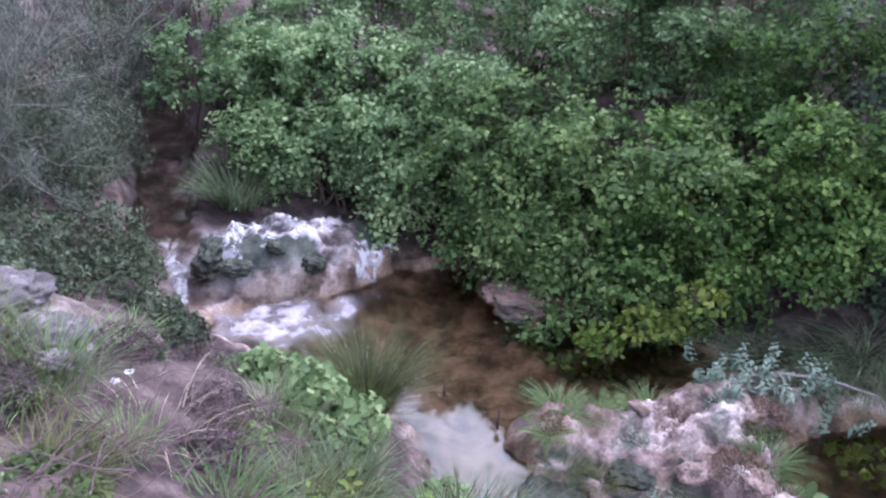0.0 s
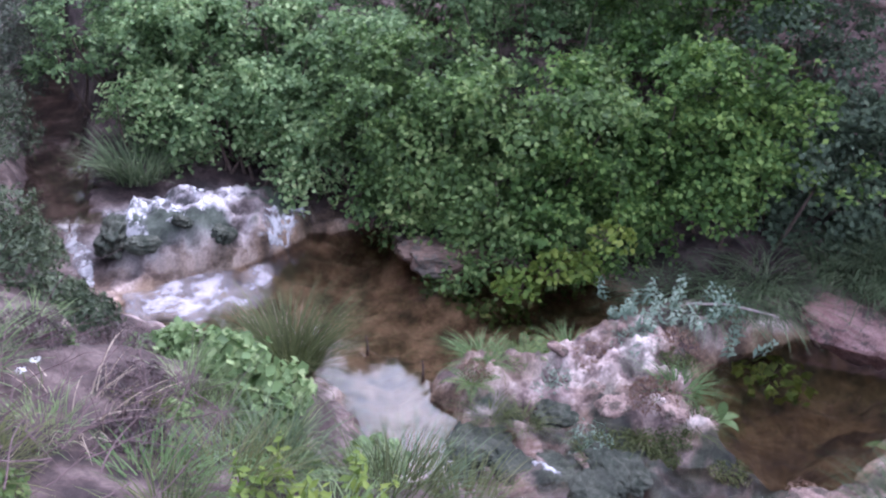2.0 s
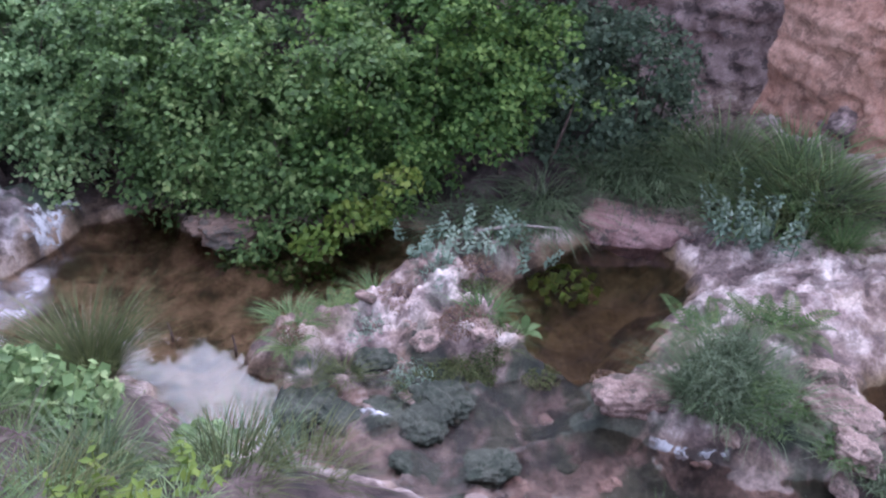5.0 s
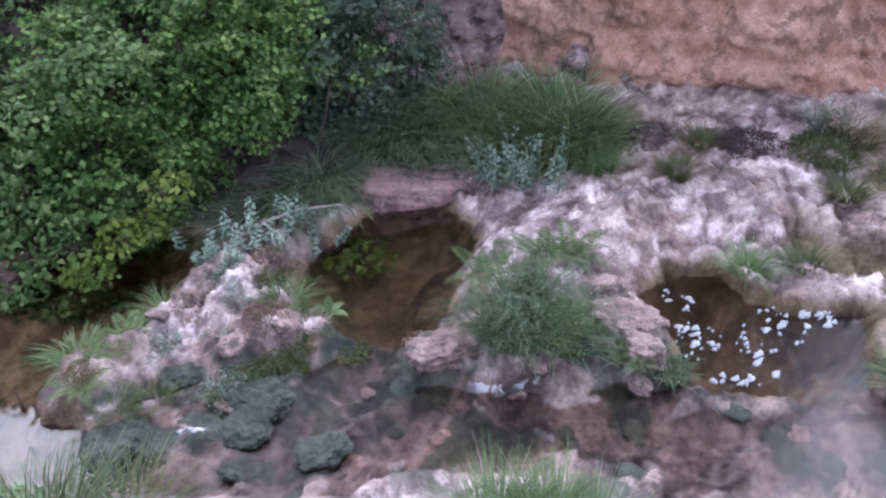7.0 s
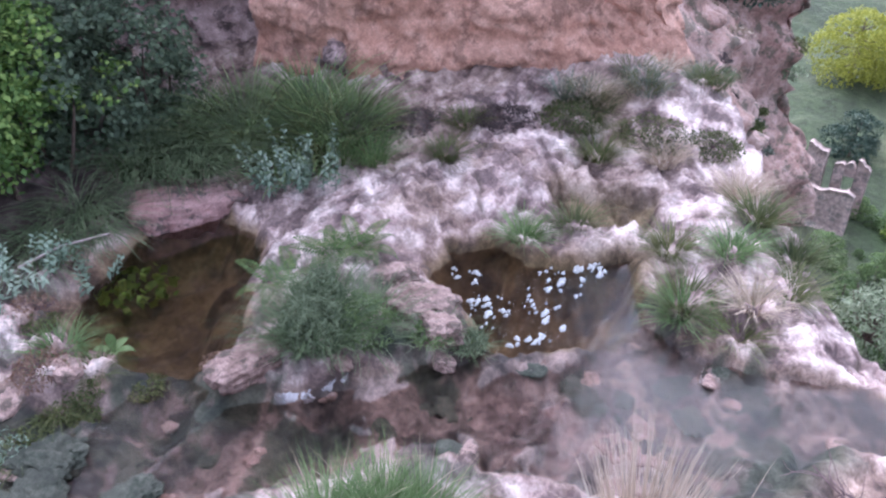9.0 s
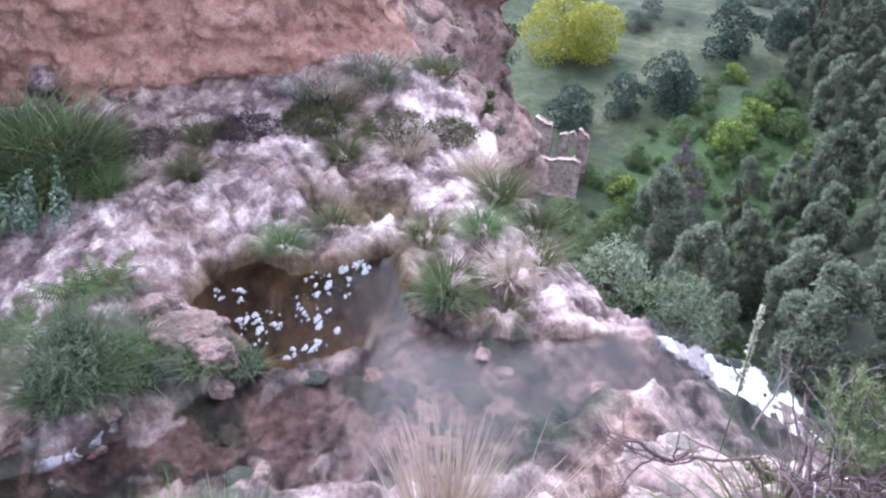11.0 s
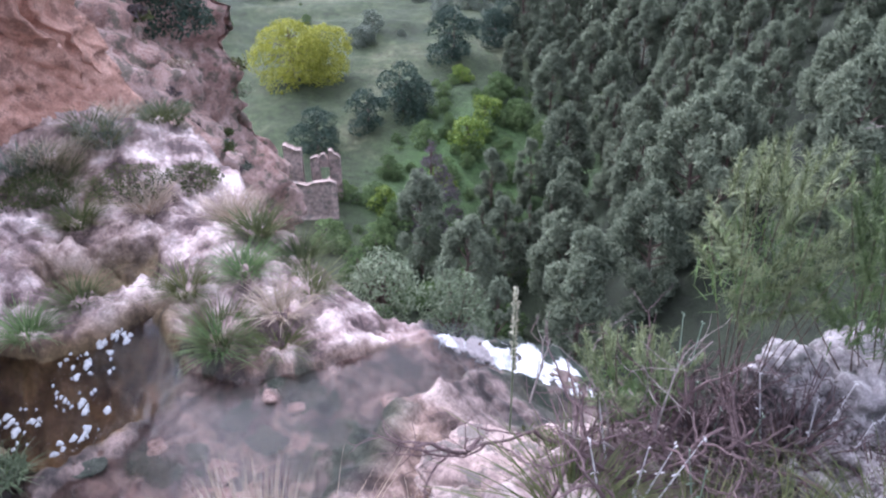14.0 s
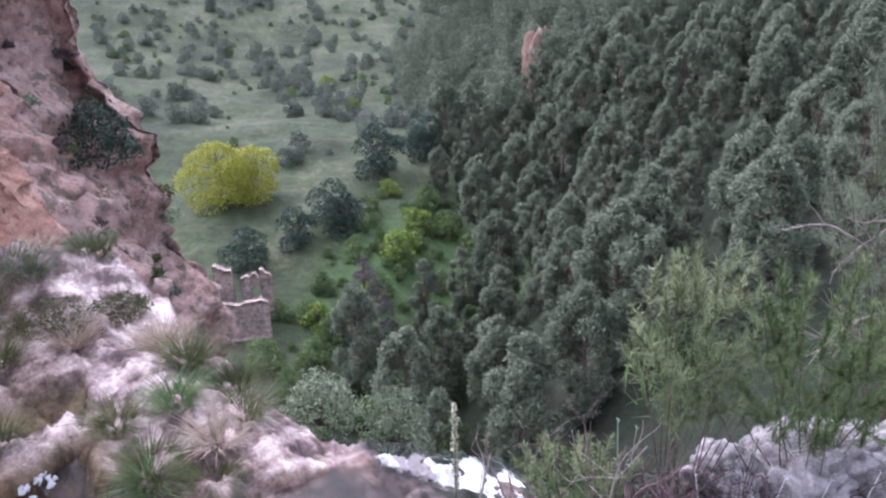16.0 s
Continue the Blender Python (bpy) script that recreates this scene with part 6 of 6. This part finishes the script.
# shrubs that cling to the cliff
mound("cliff_shrub", "dark shrub clinging to the cliff face", 12.6, 1.9, 0.6, 0.9, 1900, 0.075, M_darkpine, 330, 0.5, "shrub", z=0.0, twigs=14, spread=1.0)

r = np.random.default_rng(380)
BRUSH = [(M_heather, "brown"), (M_rush, "olive"), (M_olive, "grey-green"), (M_greyleaf, "dusty green"), (M_dry, "straw-coloured")]
for face, count in ((cliff_slope, 40), (cliff_headland, 22)):
    n = len(face.data.vertices)
    co = np.empty(n * 3)
    face.data.vertices.foreach_get("co", co)
    co = co.reshape(-1, 3)
    ok = co[(co[:, 2] > -3.4) & (co[:, 2] < (1.3 if count > 30 else 2.6)) & (co[:, 0] > 7.6) & (co[:, 1] < 3)]
    for k, i in enumerate(r.choice(len(ok), count, replace=False)):
        mt, tone = BRUSH[int(r.integers(0, 5))]
        q = r.uniform(0.12, 0.3)
        mound("brush", tone + " low brush rooted on the cliff ledges", ok[i, 0], ok[i, 1], q, q * r.uniform(0.4, 0.8), 200, 0.07, mt, 900 + k + count, 0.4, "shrub", "brush on the cliff", z=ok[i, 2] - 0.12, twigs=14, spread=1.0)


# ---- the valley: trees, shrubs and a ruin ----
def tree_parts(seed, height, crown, mat, n, leaf, trunk=0.16, bottom=0.25, lobes=12, width=0.55, shape="round", swell=0.40):
    """Meshes of a tree: a tapered trunk with limbs, and a crown of many small clumps."""
    r = np.random.default_rng(seed)
    paths, radii = [np.array([(0, 0, -0.3), (0.1 * r.normal(), 0.1 * r.normal(), height * 0.4), (0.15 * r.normal(), 0.15 * r.normal(), height * 0.9)])], [(trunk, trunk * 0.2)]
    lb = []
    for k in range(lobes):
        q = (k + r.random()) / lobes
        z = height * (bottom + (0.97 - bottom) * q)
        if shape == "round":
            w = crown * np.sqrt(max(0.05, 1 - (2 * q - 0.9) ** 2)) * 0.62
        else:
            w = crown * (1.02 - q) * 0.7
        a = k * 2.4 + r.normal() * 0.4
        s = crown * (swell if shape == "round" else 1.2 * swell * (1.1 - q)) * r.uniform(0.6, 1.35)
        c = (w * np.cos(a), w * np.sin(a), z - 0.35 * s)
        lb.append((*c, s, s, s * (0.75 if swell > 0.3 else 1.25)))
        paths.append(np.array([(0, 0, z * 0.8), np.array(c) * [0.5, 0.5, 0.93], c]))
        radii.append((trunk * 0.35, trunk * 0.08))
    v, f = tubes(paths, radii, 5)
    p, d = lobe_points(lb, n, seed, 0.3 if swell > 0.3 else 0.75, 0.0 if swell > 0.3 else 0.08, -0.6)
    size = leaf * (0.6 + 0.8 * r.random(len(p)))
    return mesh_of("trunk", v, f, M_bark, True), mesh_of("crown", *leaves(p, d + [0, 0, 0.3], size, width, spread=0.7), mat)


def tree(name, label, meshes, m, category="tree", group=""):
    ob = thing(name, m, label, category, group)
    part("trunk", meshes[0], ob)
    part("crown", meshes[1], ob)
    return ob


def on_valley(x, y, s=1.0, turn=0.0, dz=0.0):
    return pose(x, y, float(valley_z(np.array([x]), np.array([y]))[0]) + dz, 0, 0, turn) @ Matrix.Diagonal((s, s, s, 1))


r = np.random.default_rng(400)
PINES = [tree("pine_tree", "grey-green pine on the far slope", tree_parts(410 + k, 7.0 + (k % 3), 2.3, M_pine, 12000, 0.34, 0.16, 0.06, 22, 0.26, "cone" if k % 3 == 0 else "round", 0.28), pose(60, -60, -200), group="pines of the far slope") for k in range(6)]
stand = []
for gx in np.arange(38, 112, 4.3):
    for gy in np.arange(-100, 0, 4.2):
        x, y = gx + r.uniform(-1.9, 1.9), gy + r.uniform(-1.9, 1.9)
        side = -0.26 * x - 2 + 4 * np.sin(x * 0.05) - y
        if side > (2 if x < 78 else -7) + 3 * r.normal() and (y + 0.36) / (x - 0.4) > -0.92:
            stand.append((x, y))
stand.sort(key=lambda q: -q[1] + 0.55 * abs(q[0] - 70))
for i, (x, y) in enumerate(stand[:290]):
    m = on_valley(x, y, r.uniform(0.6, 1.2), r.uniform(0, 360))
    if i < 6:
        PINES[i].matrix_world = m
    else:
        copy_thing(PINES[int(r.integers(0, 6))], m)

# the far wood, beyond the trees that can be told apart
crowns = []
for k in range(4):
    me = tree_parts(470 + k, 8.0, 2.6, M_pine, 1400, 0.5, 0.16, 0.12, 18, 0.3, "round" if k % 2 else "cone")[1]
    co = np.empty(len(me.vertices) * 3)
    me.vertices.foreach_get("co", co)
    ix = np.empty(len(me.loops), np.int32)
    me.loops.foreach_get("vertex_index", ix)
    crowns.append((co.reshape(-1, 3), ix.reshape(-1, 3)))
pieces = []
for x, y in stand[290:]:
    v, f = crowns[int(r.integers(0, 4))]
    pieces.append((v * r.uniform(0.7, 1.2) + [x, y, float(valley_z(np.array([x]), np.array([y]))[0])], f))
for gx in np.arange(112, 250, 6.0):
    for gy in np.arange(-190, -14, 5.8):
        x, y = gx + r.uniform(-2.6, 2.6), gy + r.uniform(-2.4, 2.4)
        side = -0.26 * x - 2 + 4 * np.sin(x * 0.05) - y
        if side > -7 + 3 * r.normal() and (y + 0.36) / (x - 0.4) > -0.85:
            v, f = crowns[int(r.integers(0, 4))]
            pieces.append((v * r.uniform(0.85, 1.35) + [x, y, float(valley_z(np.array([x]), np.array([y]))[0])], f))
v, f = join_arrays(pieces)
tagged(new("far_wood", mesh_of("far_wood", v, f, M_pine)), "grey-green pine wood on the distant slope", "wood", kind="stuff")

SHRUBS = {}
for key, mt, lab in (("green", M_valley, "rounded green shrub in the ravine"), ("silver", M_olive, "silver-green shrub on the valley field"), ("dark", M_darkpine, "dark green shrub in the valley")):
    SHRUBS[key] = [tree(key + "_shrub", lab, tree_parts(430 + j, 2.6, 1.7, mt, 4200 if key == "dark" else 1800, 0.15 if key == "dark" else 0.24, 0.06, 0.05, 11, 0.5), pose(80, 0, -200), "shrub", key + " shrubs in the valley") for j in range(3)]


def scatter(key, spots):
    for i, (x, y, s) in enumerate(spots):
        m = on_valley(x, y, s, r.uniform(0, 360), -0.2)
        if i < 3:
            SHRUBS[key][i].matrix_world = m
        else:
            copy_thing(SHRUBS[key][i % 3], m)


spots = []
for x in np.arange(44, 84, 1.7):
    rav = -0.26 * x - 2 + 4 * np.sin(x * 0.05)
    for k in range(6):
        y = rav + r.uniform(-3, 17)
        if y < 1.5 + 0.0 * x and not (x > 76 and y > -10):
            spots.append((x + r.uniform(-1.0, 1.0), y, r.uniform(0.45, 1.1)))
for k in range(110):
    x, y = r.uniform(98, 235), r.uniform(-45, 34)
    if -0.26 * x - 2 + 4 * np.sin(x * 0.05) - y < -6:
        spots.append((x, y, r.uniform(0.3, 0.8)))
scatter("green", spots)
spots = []
while len(spots) < 280:
    x, y = r.uniform(96, 240), r.uniform(-48, 34)
    side = -0.26 * x - 2 + 4 * np.sin(x * 0.05) - y
    if side < -6 and vnoise(np.array([[x * 0.045, y * 0.09, 2.0]]))[0] > -0.2:
        spots.append((x, y, r.uniform(0.45, 1.15)))
scatter("silver", spots)
spots = [(75.4, -6.8, 1.8), (76.5, -8.2, 1.3), (69.4, 1.8, 1.5), (90, -14, 1.2), (96, -20, 1.3), (100, -22, 1.2), (72.5, -3.0, 0.8)]
scatter("dark", spots)

yellow = tree("yellow_tree", "broad bright yellow-green tree in the field", tree_parts(450, 6.5, 4.6, M_yellowtree, 15000, 0.22, 0.25, 0.08, 26, 0.7), on_valley(85, 4.2, 1.0, 0), "tree")
part("crown_side", tree_parts(451, 5.6, 3.6, M_yellowtree, 9000, 0.22, 0.2, 0.08, 18, 0.7)[1], yellow).matrix_local = pose(0.5, -3.4, 0)
for k, (x, y, s) in enumerate([(104, 14, 0.8), (150, -14, 0.8), (128, -16, 0.6), (69, -12.2, 1.0), (62, -8.5, 0.7), (75, -15, 0.8), (84, -14, 0.7), (58, -3.5, 0.7)]):
    tree("yellow_shrub", "small yellow-green shrub in the valley field", tree_parts(455 + k, 3.0, 2.2, M_yellowleaf, 1500, 0.3, 0.08, 0.05, 10, 0.7), on_valley(x, y, s), "shrub", "yellow-green valley shrubs")
tree("bare_tree", "leafless purple-grey conical tree in the ravine", tree_parts(460, 8.2, 2.7, M_blossomgrey, 5200, 0.30, 0.18, 0.08, 20, 0.22, "cone"), on_valley(57, -7.2), "tree")
for k, (x, y, s) in enumerate([(54, -14.5, 1.0), (52, -17.0, 0.9), (50, -5.5, 0.95), (58, -19, 1.0), (49, -11.5, 1.0), (60, -12.6, 0.8), (47, -20, 1.1), (45, -8, 0.9), (44, -14, 1.0), (53, -10.5, 0.8), (62, -16.5, 0.8)]):
    copy_thing(PINES[k % 6], on_valley(x, y, s, 40 * k))

# ruined stone hut
M_hut = rock_material("hut_stone", (0.46, 0.35, 0.32), (0.27, 0.20, 0.18), (0.09, 0.07, 0.06), scale=0.5)


def wall_piece(name, parent, x0, x1, y0, y1, z0, z1, seed):
    n = 9
    xs, zs = np.linspace(x0, x1, n), np.linspace(z0, z1, n)
    gx, gz = np.meshgrid(xs, zs, indexing="ij")
    ragged = 0.5 * fbm(np.stack([xs * 1.7, 0 * xs + seed, 0 * xs], 1), 1, 3)
    gz = gz + ragged[:, None] * ((gz - z0) / (z1 - z0))
    front = np.stack([gx, np.full_like(gx, y0), gz], -1).reshape(-1, 3)
    front[:, 1] += 0.08 * fbm(front, 1.5, 3, seed=seed)
    back = front + [0, y1 - y0, 0]
    i = np.arange(n * n).reshape(n, n)
    f = grid_faces(n, n)
    ring = np.concatenate([i[:, 0], i[-1, 1:], i[-2::-1, -1], i[0, -2:0:-1]])
    rim = np.stack([ring, np.roll(ring, -1), np.roll(ring, -1) + n * n, ring + n * n], 1)
    part(name, mesh_of(name, np.concatenate([front, back]), np.concatenate([f, f[:, ::-1] + n * n, rim]), M_hut), parent)


hut = thing("ruined_hut", on_valley(60.5, 2.4, 1.0, 82, 0.6), "roofless ruined stone hut with an empty window", "building")
wall_piece("wall", hut, -2.6, -1.7, 0, 0.5, -0.5, 3.4, 1)
wall_piece("wall", hut, -0.9, -0.2, 0, 0.5, -0.5, 3.2, 2)
wall_piece("lintel", hut, -1.7, -0.9, 0.02, 0.48, 2.5, 3.3, 3)
wall_piece("sill", hut, -1.7, -0.9, 0.02, 0.48, -0.5, 1.2, 4)
wall_piece("wall", hut, 0.5, 1.9, -0.3, 0.4, -0.5, 4.2, 5)
wall_piece("wall", hut, -2.6, 1.9, 3.2, 3.7, -0.5, 2.6, 6)

# red earth banks and far red rocks
M_redearth = rock_material("red_earth", (0.34, 0.21, 0.17), (0.24, 0.145, 0.115), (0.10, 0.07, 0.05), (0.06, 0.06, 0.035), scale=0.35)
EARTH = [boulder_mesh("earth_bank", 50 + k, M_redearth, 2.4, 0.25, 4) for k in range(3)]
for k, (x, y, s, tw) in enumerate([(126, -47.5, (5, 6, 14), 10), (168, -65, (6, 7, 16), 0)]):
    ob = new("earth_bank", EARTH[k % 3])
    ob.matrix_world = pose(x, y, float(valley_z(np.array([float(x)]), np.array([float(y)]))[0]) + s[2] * 0.04, 0, 0, tw) @ Matrix.Diagonal((*s, 1))
    tagged(ob, "bare reddish earth bank among the trees", "earth bank", "red earth banks")
